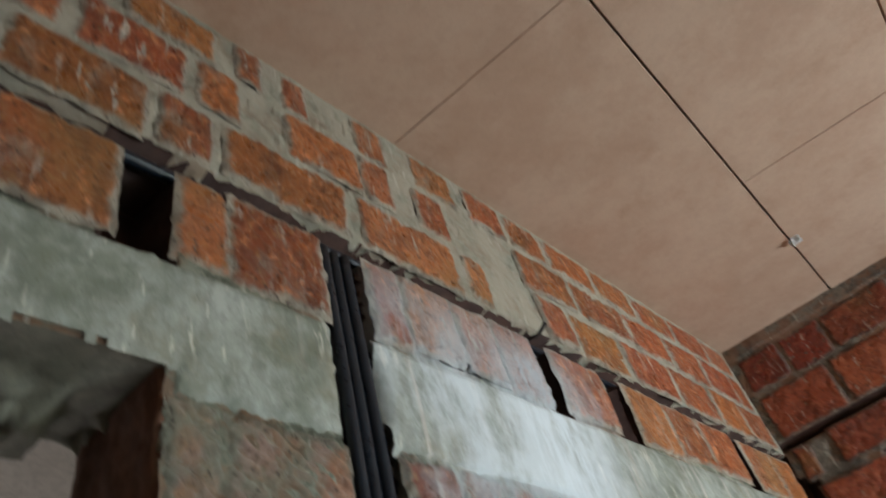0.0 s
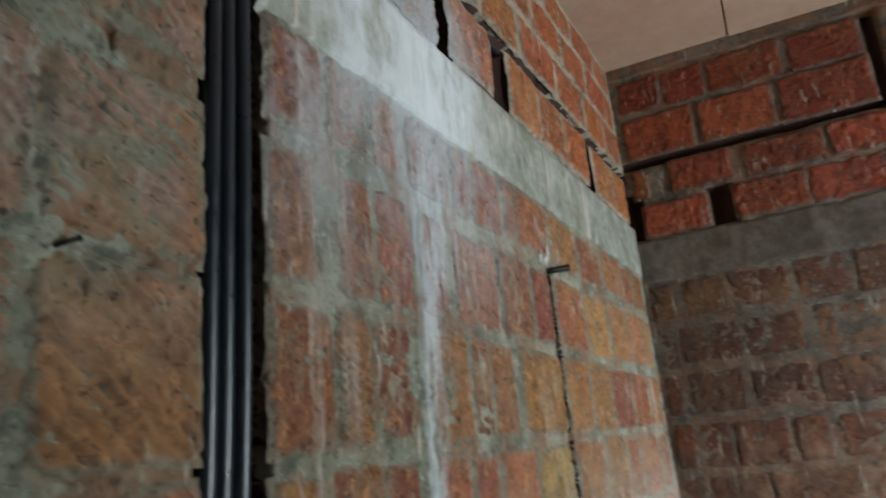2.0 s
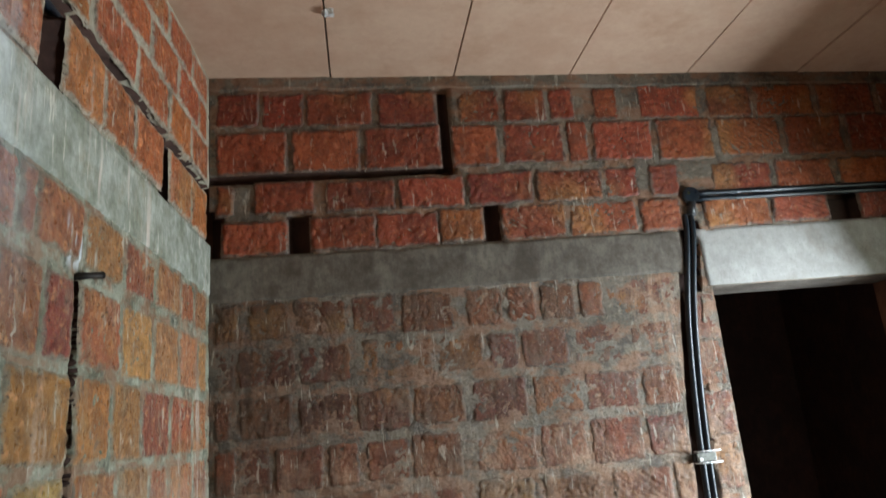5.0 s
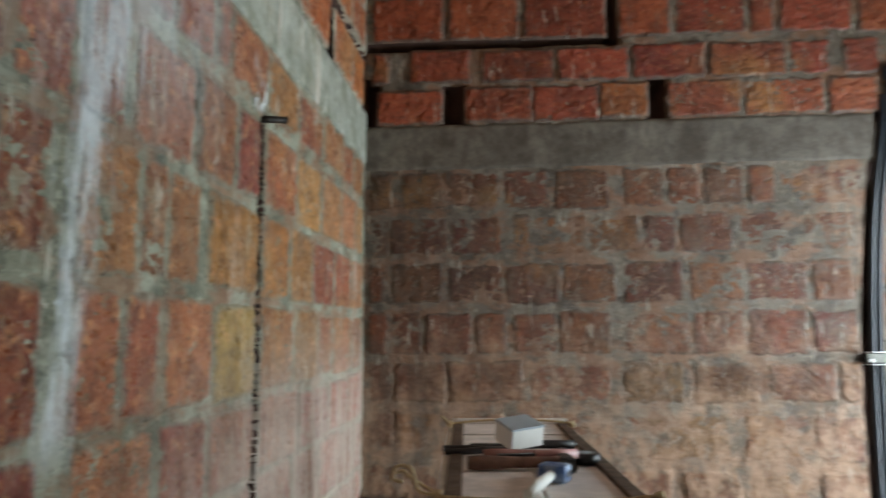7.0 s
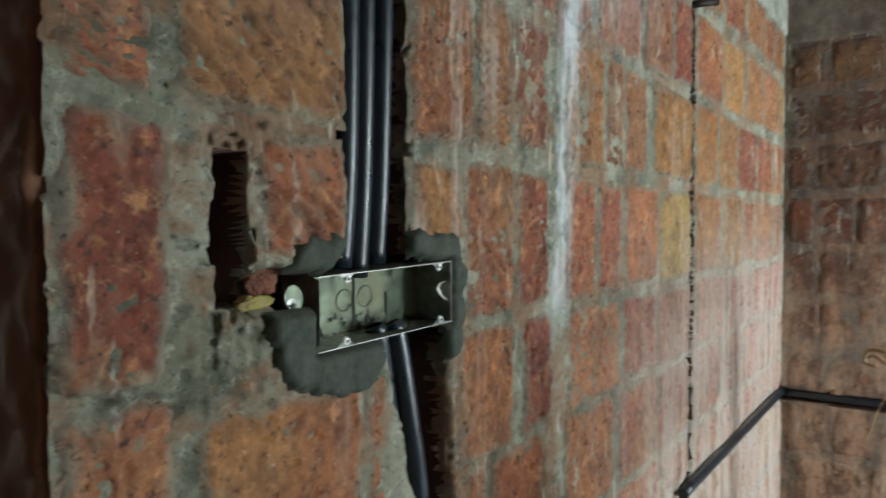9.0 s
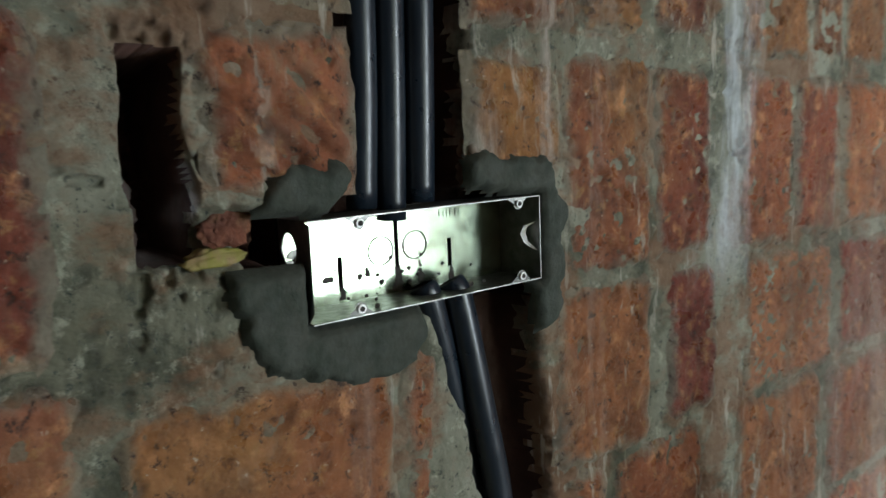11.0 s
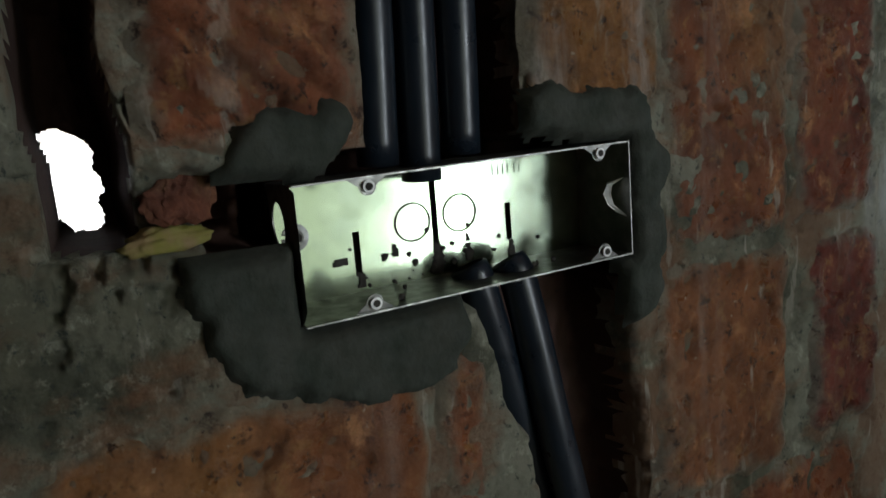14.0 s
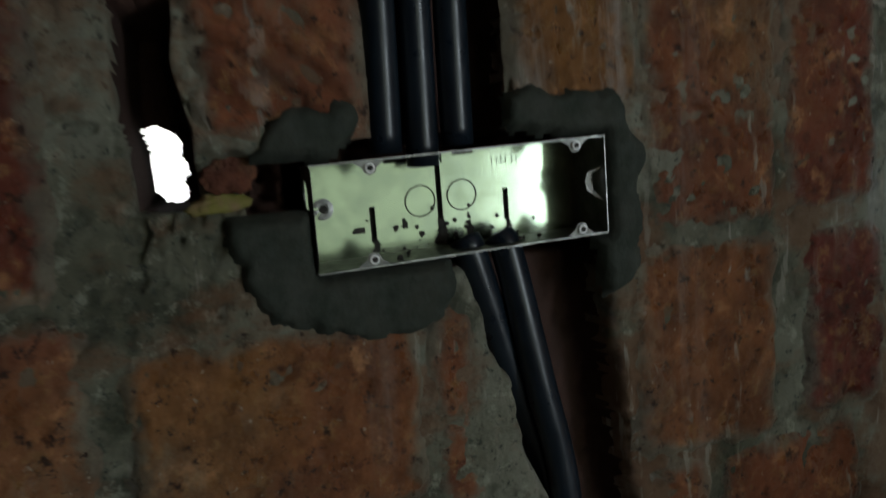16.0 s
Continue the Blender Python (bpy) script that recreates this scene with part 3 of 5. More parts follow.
def west_height(u, v):
    up = soft(v - 2.3, 0.05)
    h = 0.0026 * field(u, v, 9, 3, 4) + 0.0022 * field(u, v, 50, 4, 3) + 0.0016 * field(u, v, 140, 14, 2) - 0.0012 - 0.001 * up
    a, b = chase_edges(v)
    ragged = 0.007 * field(u, v, 7, 8, 2) + 0.006 * field(u, v, 31, 18, 3) + 0.003 * field(u, v, 110, 19, 2)
    cut = np.minimum(np.minimum(u - a, b - u) + ragged, np.minimum(2.60 - v, v - 0.5))
    h = h - 0.05 * soft(cut, 0.015)
    groove = inside(u, v, 0.2, 3.5, 2.586, 2.626) + 0.013 * field(u, v, 17, 5, 4)
    h = h - 0.045 * soft(groove, 0.009)
    for u0, u1 in ((0.905, 0.988), (1.853, 1.915), (2.135, 2.245), (2.895, 2.965), (3.41, 3.5)):
        h = h - 0.11 * soft(inside(u, v, u0, u1, 2.40, 2.60) + 0.004 * field(u, v, 25, 6, 2), 0.01)
    hole = hole_depth(u, v)
    h = h - 0.115 * soft(hole, 0.005)
    # broken brick between the hole and the box, and the open gap at the box's end
    h = h - 0.024 * soft(inside(u, v, 1.136, 1.190, 1.464, 1.494) + 0.005 * field(u, v, 55, 12, 3), 0.014) * (1 - soft(hole, 0.005))
    h = h - 0.060 * soft(inside(u, v, 1.173, 1.215, 1.456, 1.494) + 0.003 * field(u, v, 60, 13, 3), 0.006)
    h = h - 0.02 * soft(inside(u, v, 1.371, 1.384, 1.526, 1.546) + 0.003 * field(u, v, 80, 71, 2), 0.006)
    h = h - 0.055 * soft(inside(u, v, 1.200, 1.424, 1.412, 1.502), 0.006)
    slit = 0.016 - np.abs(u - 2.362 - 0.006 * field(u * 0, v, 9, 2, 3)) + 0.009 * field(u, v, 34, 3, 3)
    h = h - 0.06 * soft(np.minimum(slit, np.minimum(2.02 - v, v - 0.93)), 0.006)
    h = h - 0.02 * soft(inside(u, v, 2.25, 3.5, 0.925, 0.965) + 0.004 * field(u, v, 22, 6, 2), 0.01)
    # coarse, holed mortar beside the doorway
    coarse = soft(1.23 - u, 0.12) * soft(v - 1.1, 0.1) * soft(2.3 - v, 0.1)
    h = h + coarse * (0.005 * field(u, v, 55, 33, 4) - 0.008 * soft(field(u, v, 75, 34, 2) - 0.40, 0.2))
    pock = field(u, v, 60, 31, 2)
    return h - 0.006 * soft(pock - 0.62, 0.1)


def west_gone(u, v):
    ragged = 0.006 * field(u, v, 70, 14, 3)
    through_hole = (0.0180 - np.hypot((u - 1.1205 - 0.12 * (1.494 - v)) * 1.2, (v - 1.4940) * 0.55) + ragged > 0) & (hole_depth(u, v) > 0.0012)
    return through_hole | ((u < LEFT_END) & (v < 2.236))


us = steps((0.0, LEFT_END, 0.02), (LEFT_END, 1.095, 0.005), (1.095, 1.15, 0.0009), (1.15, 1.46, 0.003), (1.46, 1.78, 0.006), (1.78, 2.335, 0.012), (2.335, 2.39, 0.003), (2.389, NORTH, 0.012))
vs = steps((0.0, 1.15, 0.03), (1.15, 1.462, 0.003), (1.462, 1.532, 0.0009), (1.532, 1.62, 0.003), (1.62, 2.2, 0.005), (2.2, 2.65, 0.007), (2.65, TOP, 0.014))
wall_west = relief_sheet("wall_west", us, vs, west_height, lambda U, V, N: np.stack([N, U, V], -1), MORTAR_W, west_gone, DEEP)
tagged(wall_west, "rough unplastered brick wall with smeared mortar joints", "wall", kind="structure")
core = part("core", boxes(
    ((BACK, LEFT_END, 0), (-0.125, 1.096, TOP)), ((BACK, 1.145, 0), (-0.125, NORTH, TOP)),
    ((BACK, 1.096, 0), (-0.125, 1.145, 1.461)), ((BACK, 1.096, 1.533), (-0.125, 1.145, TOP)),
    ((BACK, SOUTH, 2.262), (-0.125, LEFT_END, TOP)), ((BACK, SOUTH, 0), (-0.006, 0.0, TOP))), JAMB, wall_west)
us, vs = steps((-0.206, -0.03, 0.008), (-0.03, -0.003, 0.003)), steps((0.0, 1.2, 0.03), (1.2, 2.234, 0.006))


def jamb_height(u, v):
    return 0.004 + 0.006 * field(u, v, 16, 95, 4) + 0.003 * field(u, v, 70, 96, 2) - 0.014 * soft(u + 0.006 + 0.006 * field(u * 0, v, 24, 97, 3), 0.012)


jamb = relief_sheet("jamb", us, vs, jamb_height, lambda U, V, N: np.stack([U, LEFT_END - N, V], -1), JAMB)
jamb.parent = wall_west
jamb["label"] = "dark broken brick side of the doorway"

# lintel band in the west wall, with a break where the conduits pass
for y0, y1 in ((0.0, 1.250), (1.336, NORTH)):
    uu, vv = steps((y0, y1, 0.012)), steps((2.192, 2.402, 0.012))

    def band(u, v, y0=y0, y1=y1):
        edge = inside(u, v, y0 - 0.05 if y0 < 0.1 else y0, y1 + (0.05 if y1 > 2 else 0), np.where(u < LEFT_END + 0.01, 2.222, 2.194), 2.40) + 0.009 * field(u, v, 18, 21, 4)
        return -0.03 + 0.034 * soft(edge, 0.012) + 0.002 * field(u, v, 12, 22, 4)

    ob = relief_sheet("lintel", uu, vv, band, lambda U, V, N: np.stack([N, U, V], -1), LINTEL_W, lambda u, v: (u < LEFT_END) & (v < 2.233 + 0.006 * field(u, v, 30, 23, 2)))
    ob.parent = wall_west
    ob["label"] = "grey cast concrete lintel band with lime splashes"
us, vs = steps((0.0, LEFT_END + 0.006, 0.008)), steps((-0.206, 0.0, 0.008))


def soffit_height(u, v):
    # rough underside, with broken concrete hanging along its far edge
    return 0.004 * field(u, v, 14, 98, 4) + 0.004 * soft(v + 0.02, 0.03) + 0.034 * soft(field(u, v, 19, 99, 3), 0.5) * soft(-0.11 - v, 0.08)


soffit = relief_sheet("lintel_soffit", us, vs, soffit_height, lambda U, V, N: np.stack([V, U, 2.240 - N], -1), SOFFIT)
soffit.parent = wall_west


def north_height(u, v):
    h = 0.003 * field(u, v, 9, 43, 4) + 0.003 * field(u, v, 40, 44, 3) + 0.0004 - 0.001 * soft(v - 2.25, 0.05)
    bow = 1.80 + 0.115 * np.clip((v - 1.3) / 1.1, 0, 1) ** 1.6
    cut = np.minimum(np.minimum(u - bow + 0.038, bow + 0.04 - u), np.minimum(2.37 - v, v - 0.9)) + 0.004 * field(u, v, 25, 45, 3)
    h = h - 0.04 * soft(cut, 0.01)
    for u0, u1, v0, v1 in ((0.0, 0.955, 2.640, 2.664), (0.928, 0.968, 2.640, 3.04), (0.303, 0.382, 2.33, 2.49), (1.07, 1.137, 2.33, 2.50),
                           (-0.1, 0.045, 2.33, 2.52), (2.525, 2.66, 2.33, 2.48), (1.93, 3.2, 2.455, 2.50), (-0.1, 1.86, 0.918, 0.955)):
        h = h - 0.05 * soft(inside(u, v, u0, u1, v0, v1) + 0.004 * field(u, v, 25, 46, 2), 0.01)
    return h


DOOR0, DOOR1 = 1.957, 2.80
us = steps((0.0, 1.7, 0.014), (1.7, 2.0, 0.008), (2.0, EAST, 0.02))
vs = steps((0.0, 0.85, 0.04), (0.85, TOP, 0.012))
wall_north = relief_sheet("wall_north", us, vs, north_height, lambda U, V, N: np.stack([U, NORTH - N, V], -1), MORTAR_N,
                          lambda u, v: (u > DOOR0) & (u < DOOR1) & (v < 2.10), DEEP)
tagged(wall_north, "unplastered red brick wall, dirty below the lintel", "wall", kind="structure")
part("core", boxes(((-0.2, NORTH + 0.07, 0), (DOOR0, NORTH + 0.22, TOP)), ((DOOR1, NORTH + 0.07, 0), (EAST + 0.2, NORTH + 0.22, TOP)),
                   ((DOOR0, NORTH + 0.07, 2.1), (DOOR1, NORTH + 0.22, TOP))), JAMB, wall_north)
part("jamb", boxes(((DOOR0 - 0.03, NORTH + 0.003, 0), (DOOR0 + 0.002, NORTH + 0.215, 2.1))), JAMB, wall_north)
part("jamb", boxes(((DOOR1 - 0.002, NORTH + 0.003, 0), (DOOR1 + 0.03, NORTH + 0.215, 2.1))), JAMB, wall_north)
for x0, x1 in ((0.0, 1.875), (1.934, EAST)):
    uu, vv = steps((x0, x1, 0.014)), steps((2.10 if x0 > 1 else 2.155, 2.345, 0.012))

    def band_north(u, v, x0=x0, x1=x1):
        low = 2.155 if x0 < 1 else 2.09
        edge = inside(u, v, x0 - (0.05 if x0 < 1 else 0), x1 + (0.05 if x0 > 1 else 0), low, 2.338) + 0.006 * field(u, v, 15, 61, 3)
        return -0.025 + 0.029 * soft(edge, 0.012) + 0.002 * field(u, v, 9, 62, 4)

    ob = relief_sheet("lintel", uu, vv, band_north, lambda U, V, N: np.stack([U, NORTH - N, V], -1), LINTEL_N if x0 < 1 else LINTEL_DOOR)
    ob.parent = wall_north
    ob["label"] = "stained grey concrete lintel band"
part("lintel_soffit", boxes(((DOOR0, NORTH + 0.004, 2.096), (DOOR1, NORTH + 0.21, 2.11))), LINTEL_N, wall_north)

# ceiling slab: cast in shuttering panels with open joints
FALL = 0.033
GAPX = (0.492, 1.006, 1.503, 2.021, 2.521)
bm = bmesh.new()
xs, ysp = (-0.06, *GAPX, EAST + 0.05), (SOUTH, -0.30, 0.65, 1.60, 2.553, NORTH)
for i in range(len(xs) - 1):
    for j in range(len(ysp) - 1):
        drop = 0.0012 * ((i * 3 + j * 5) % 4)
        box(bm, (xs[i] + 0.003, ysp[j] + 0.0006, TOP - drop), (xs[i + 1] - 0.003, ysp[j + 1] - 0.0006, TOP + 0.04), 0.002)
for v in bm.verts:
    x, y = v.co.x, v.co.y
    v.co.x, v.co.y = x - 0.040 * (y - 3.468) * min(1, x / 0.4), y + 0.08 * (x - 0.5) * (1 if y < 3.2 else 0)
    v.co.z -= FALL * max(0, x)
box(bm, (BACK, SOUTH, TOP + 0.012), (EAST + 0.2, NORTH + 0.22, TOP + 0.15))
ceiling = tagged(part("ceiling", bm, CEILING), "bare beige concrete slab with straight shuttering lines", "ceiling", kind="structure")
# mortar bedding strip between brickwork and slab
uu, vv = steps((0.0, EAST, 0.012)), steps((3.03, TOP + 0.004, 0.006))


def bedding(u, v):
    ragged = v - 3.046 - 0.012 * field(u, v, 14, 91, 3)
    return -0.02 + 0.028 * soft(ragged, 0.012) + 0.003 * field(u, v, 40, 92, 3)


strip = relief_sheet("bedding_strip", uu, vv, bedding, lambda U, V, N: np.stack([U, NORTH - N, V - FALL * U], -1), MORTAR_N)
strip.parent = wall_north

floor = tagged(part("floor", boxes(((BACK - 3.2, SOUTH, -0.1), (EAST + 0.2, NORTH + 3.2, 0.0))), FLOOR), "bare grey cement floor, dusty", "floor", kind="structure")
WY0, WY1, WZ0, WZ1 = 1.40, 3.25, 0.40, 2.40
wall_east = tagged(part("wall_east", boxes(
    ((EAST, SOUTH, 0), (EAST + 0.2, WY0, TOP)), ((EAST, WY1, 0), (EAST + 0.2, NORTH + 0.22, TOP)),
    ((EAST, WY0, 0), (EAST + 0.2, WY1, WZ0)), ((EAST, WY0, WZ1), (EAST + 0.2, WY1, TOP))), MORTAR_N), "rough brick wall with a wide open window", "wall", kind="structure")
wall_south = tagged(part("wall_south", boxes(((BACK, SOUTH - 0.2, 0), (EAST + 0.2, SOUTH, TOP))), MORTAR_N), "rough unplastered wall behind the doorway", "wall", kind="structure")

# the passage behind the north door, its darkness put into near-black walls and slab
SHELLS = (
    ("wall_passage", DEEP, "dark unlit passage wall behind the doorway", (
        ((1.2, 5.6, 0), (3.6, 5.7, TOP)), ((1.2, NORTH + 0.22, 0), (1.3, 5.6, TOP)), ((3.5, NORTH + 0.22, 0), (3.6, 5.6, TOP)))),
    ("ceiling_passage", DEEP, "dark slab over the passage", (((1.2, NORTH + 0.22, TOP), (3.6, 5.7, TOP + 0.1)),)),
    ("wall_next_room", PLASTER, "pale plastered wall of the next room", (
        ((-3.3, SOUTH - 0.2, 0), (-3.2, 0.55, TOP)), ((-3.3, 1.55, 0), (-3.2, NORTH + 0.2, TOP)),
        ((-3.3, 0.55, 0), (-3.2, 1.55, 1.0)), ((-3.3, 0.55, 2.0), (-3.2, 1.55, TOP)),
        ((-3.2, SOUTH - 0.2, 0), (BACK, SOUTH - 0.1, TOP)), ((-3.2, NORTH + 0.1, 0), (BACK, NORTH + 0.2, TOP)))),
    ("ceiling_next_room", PLASTER, "pale slab over the next room", (((-3.3, SOUTH - 0.2, TOP), (BACK, NORTH + 0.2, TOP + 0.1)),)),
)
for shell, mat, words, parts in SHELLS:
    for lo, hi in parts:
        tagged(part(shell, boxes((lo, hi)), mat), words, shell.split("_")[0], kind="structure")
glow, gt, gb = material("bright_haze")
gb.inputs["Base Color"].default_value = (0, 0, 0, 1)
gb.inputs["Emission Color"].default_value = (0.86, 1.0, 0.86, 1)
gb.inputs["Emission Strength"].default_value = 4.7
glare, gt, gb = material("bright_sky_haze")
gb.inputs["Base Color"].default_value = (0, 0, 0, 1)
gb.inputs["Emission Color"].default_value = (1.0, 1.0, 0.98, 1)
gb.inputs["Emission Strength"].default_value = 9.0
part_of_sky = part("backdrop_east", boxes(((EAST + 2.6, -2.5, -0.1), (EAST + 2.65, 7.5, 3.4))), glow)
tagged(part_of_sky, "bright hazy greenery outside the window", "backdrop", kind="structure")
part_of_sky = part("backdrop_west", boxes(((-6.05, -2, -0.1), (-6.0, 4, 3.6))), glare)
tagged(part_of_sky, "bright hazy daylight outside the far window", "backdrop", kind="structure")
ground = tagged(part("ground", boxes(((-60, -60, -0.4), (60, 60, -0.11))), FLOOR), "bare ground outside", "ground", kind="structure")


# ---- conduits ----
def conduit(name, points, radius, label, group="", mouth=False):
    """A plastic pipe; with a mouth its first end is open and shows the wall's thickness."""
    ob = thing(name, points[0])
    line = [Vector(p) - Vector(points[0]) for p in points]
    part("pipe", tube(line, radius, 16, not mouth), CONDUIT, ob)
    if mouth:
        near = line[:7]
        part("bore", tube(near, radius * 0.80, 16, False), BLACK, ob)
        d = (line[1] - line[0]).normalized() * 0.0012
        part("rim", tube([line[0] - d, line[0]], radius, 20, False, [radius * 0.84, radius * 1.02]), BLACK, ob)
    return tagged(ob, label, "conduit", group)


for y, x, dy, foot in ((1.266, -0.012, 0.000, 1.4925), (1.291, -0.015, 0.001, 1.482), (1.315, -0.013, 0.002, 1.4945)):
    pts = smooth_line([(x - 0.002, y + 0.004, 2.585), (x, y + 0.006, 2.2), (x, y + 0.002 + dy, 1.8), (x - 0.002, y, 1.6), (x - 0.010, y - 0.001 + dy, foot)])
    conduit("conduit", pts, 0.0112, "black plastic conduit running down a wall chase", "conduits down to the switch box")
for y, x, lean, deep in ((1.321, -0.014, 0.056, 0.026), (1.346, -0.012, 0.034, 0.0)):
    pts = smooth_line([(x - 0.012, y - 0.004, 1.4285), (x - 0.007 - 0.1 * deep, y + 0.001, 1.412), (x - 0.003 - 0.55 * deep, y + 0.5 * lean, 1.32), (x - 0.003 - 0.95 * deep, y + 0.95 * lean, 1.235),
                       (x - 0.003 - deep, y + 1.1 * lean, 1.1), (x - 0.003 - deep, y + 1.1 * lean, 0.52)])
    conduit("conduit", pts, 0.0114, "black plastic conduit leaving the switch box downwards", "conduits below the switch box", True)
conduit("conduit", smooth_line([(-0.030, 0.3, 2.604), (-0.030, 1.1, 2.606), (-0.038, 2.2, 2.607), (-0.038, 3.44, 2.606)]), 0.010, "dark conduit lying in a horizontal wall groove")
for k, dx in enumerate((-0.013, 0.013)):
    pts = smooth_line([(1.915 + dx, NORTH + 0.004, 2.40), (1.905 + dx, NORTH - 0.004, 2.30), (1.848 + dx, NORTH - 0.004, 1.95), (1.812 + dx, NORTH - 0.004, 1.5), (1.80 + dx, NORTH - 0.002, 0.93)])
    conduit("conduit", pts, 0.0115, "black conduit beside the doorway", "conduits beside the doorway")
for dz in (-0.012, 0.013):
    pts = smooth_line([(1.94, NORTH + 0.002, 2.476 + dz), (2.4, NORTH - 0.004, 2.472 + dz), (2.94, NORTH, 2.47 + dz)])
    conduit("conduit", pts, 0.011, "black conduit above the doorway", "conduits above the doorway")
conduit("conduit", smooth_line([(0.01, NORTH + 0.004, 0.938), (0.9, NORTH, 0.936), (1.82, NORTH + 0.002, 0.934)]), 0.012, "black conduit in a low groove")
conduit("conduit", smooth_line([(0.002, 2.3, 0.944), (0.004, 2.8, 0.946), (0.002, 3.46, 0.944)]), 0.012, "black conduit in a low groove")

# junction elbow and its mortar
elbow = tagged(thing("junction_box", (1.938, NORTH, 2.48)), "black round junction box set in mortar", "junction box")
bm = tube([(0, 0.03, 0), (0, -0.012, 0)], 0.036, 20)
part("body", bm, BLACK, elbow)
part("cover", tube([(0, -0.0125, 0), (0, -0.016, 0)], 0.03, 20), CONDUIT, elbow)
part("neck", tube([(-0.002, 0.0, -0.03), (-0.012, 0.0, -0.085)], 0.02, 14), BLACK, elbow)
part("screw", tube([(-0.012, -0.016, 0.006), (-0.012, -0.019, 0.006)], 0.006, 10), STEEL, elbow, "bright screw head")
bm = bmesh.new()
bmesh.ops.create_icosphere(bm, subdivisions=3, radius=0.034)
for v in bm.verts:
    v.co *= 1 + 0.25 * noise.noise(v.co * 50)
    v.co = Vector((v.co.x - 0.006, v.co.y * 0.32 + 0.004, v.co.z * 0.9 - 0.062))
for f in bm.faces:
    f.smooth = True
part("mortar_dab", bm, LINTEL_N, elbow, "grey mortar dab below the junction box")
clamp = tagged(thing("pipe_clamp", (1.812, NORTH - 0.004, 1.455)), "small bright metal clamp across two conduits", "clamp")
part("saddle", boxes(((-0.04, -0.017, -0.016), (0.034, -0.011, 0.016)), bevel=0.002), STEEL_DULL, clamp)
for z in (-0.021, 0.021):
    part("wire", tube([(-0.05, -0.014, z), (0.0, -0.019, z), (0.06, -0.008, z)], 0.002, 8), ZINC, clamp, "bright tie wire")
part("foot", boxes(((-0.05, -0.012, -0.014), (-0.036, 0.004, 0.014)), bevel=0.002), IRON, clamp)
part("screw", tube([(-0.026, -0.017, -0.008), (-0.026, -0.021, -0.008)], 0.007, 10), ZINC, clamp)


# ---- nails ----
def nail(points, radius, label):
    ob = thing("nail", points[0])
    o = Vector(points[0])
    pts = smooth_line(points, 5)
    part("shank", tube([p - o for p in pts], radius, 10), IRON, ob)
    part("head", tube([pts[-1] - o, pts[-1] - o + (pts[-1] - pts[-2]).normalized() * 0.003], radius * 1.15, 12), IRON, ob)
    return tagged(ob, label, "nail")


nail([(-0.02, 2.352, 2.018), (0.012, 2.360, 2.020), (0.036, 2.394, 2.028)], 0.0080, "black bent nail driven into the brick wall")
nail([(-0.03, 1.868, 2.604), (0.01, 1.885, 2.606), (0.03, 1.898, 2.628)], 0.005, "rusty hooked nail in the wall groove")
nail([(-0.02, 1.090, 1.812), (0.003, 1.090, 1.813), (0.010, 1.102, 1.819)], 0.0026, "rusty nail stub in the mortar")

# ---- the switch box ----
BY0, BY1, BZ0, BZ1, BD, LIP = 1.2100, 1.4140, 1.4225, 1.4905, -0.0435, 0.005
switch_box = tagged(thing("switch_box", (0, (BY0 + BY1) / 2, (BZ0 + BZ1) / 2)), "open galvanised steel switch box set in fresh cement", "switch box")
W, HGT = BY1 - BY0, BZ1 - BZ0


def shear(bm):
    # the box sits a little askew: its far end is higher
    for v in bm.verts:
        v.co.z += 0.026 * v.co.y
    return bm


def boxpart(name, bm, mat, label="", parent=None):
    return part(name, shear(bm), mat, parent or switch_box, label)


h2, w2, T = HGT / 2, W / 2, 0.0008
# back plate with two dark key slots cut through
def slot_plate():
    """The back, gridded so that the cable slots, the seam and the entries are real openings."""
    cuts_y = sorted({-w2, w2, *(v for c in SLOTS for v in (c[0], c[1]))})
    cuts_z = sorted({-h2, h2, *(v for c in SLOTS for v in (c[2], c[3]))})
    bm = bmesh.new()
    for a, b in zip(cuts_y, cuts_y[1:]):
        for c, d in zip(cuts_z, cuts_z[1:]):
            m = ((a + b) / 2, (c + d) / 2)
            if any(s[0] < m[0] < s[1] and s[2] < m[1] < s[3] for s in SLOTS):
                continue
            bm.faces.new([bm.verts.new((BD, y, z)) for y, z in ((a, c), (b, c), (b, d), (a, d))])
    bmesh.ops.remove_doubles(bm, verts=bm.verts, dist=1e-6)
    return bm


SLOTS = ((-0.0578, -0.0538, -0.024, 0.001), (0.0432, 0.0472, -0.020, 0.003), (-0.008, -0.004, -0.028, 0.030),
         (-0.022, -0.002, 0.0265, 0.034), (0.006, 0.022, 0.031, 0.034), (-0.045, -0.022, 0.030, 0.034))
back = boxpart("back_plate", slot_plate(), STEEL, "bright galvanised back plate that mirrors the window")
# added dark sheet, so that the slots read as dark openings
boxpart("backing", boxes(((BD - 0.006, -w2, -h2), (BD - 0.0045, w2, h2))), DIRT_AND_FILL, "dark sheet added behind the slots")
boxpart("top_side", boxes(((BD, -w2, h2 - T), (LIP, w2, h2))), STEEL_DULL)
boxpart("bottom_side", boxes(((BD, -w2, -h2), (LIP, w2, -h2 + T))), STEEL_DULL, "dull bottom side with cement crumbs")


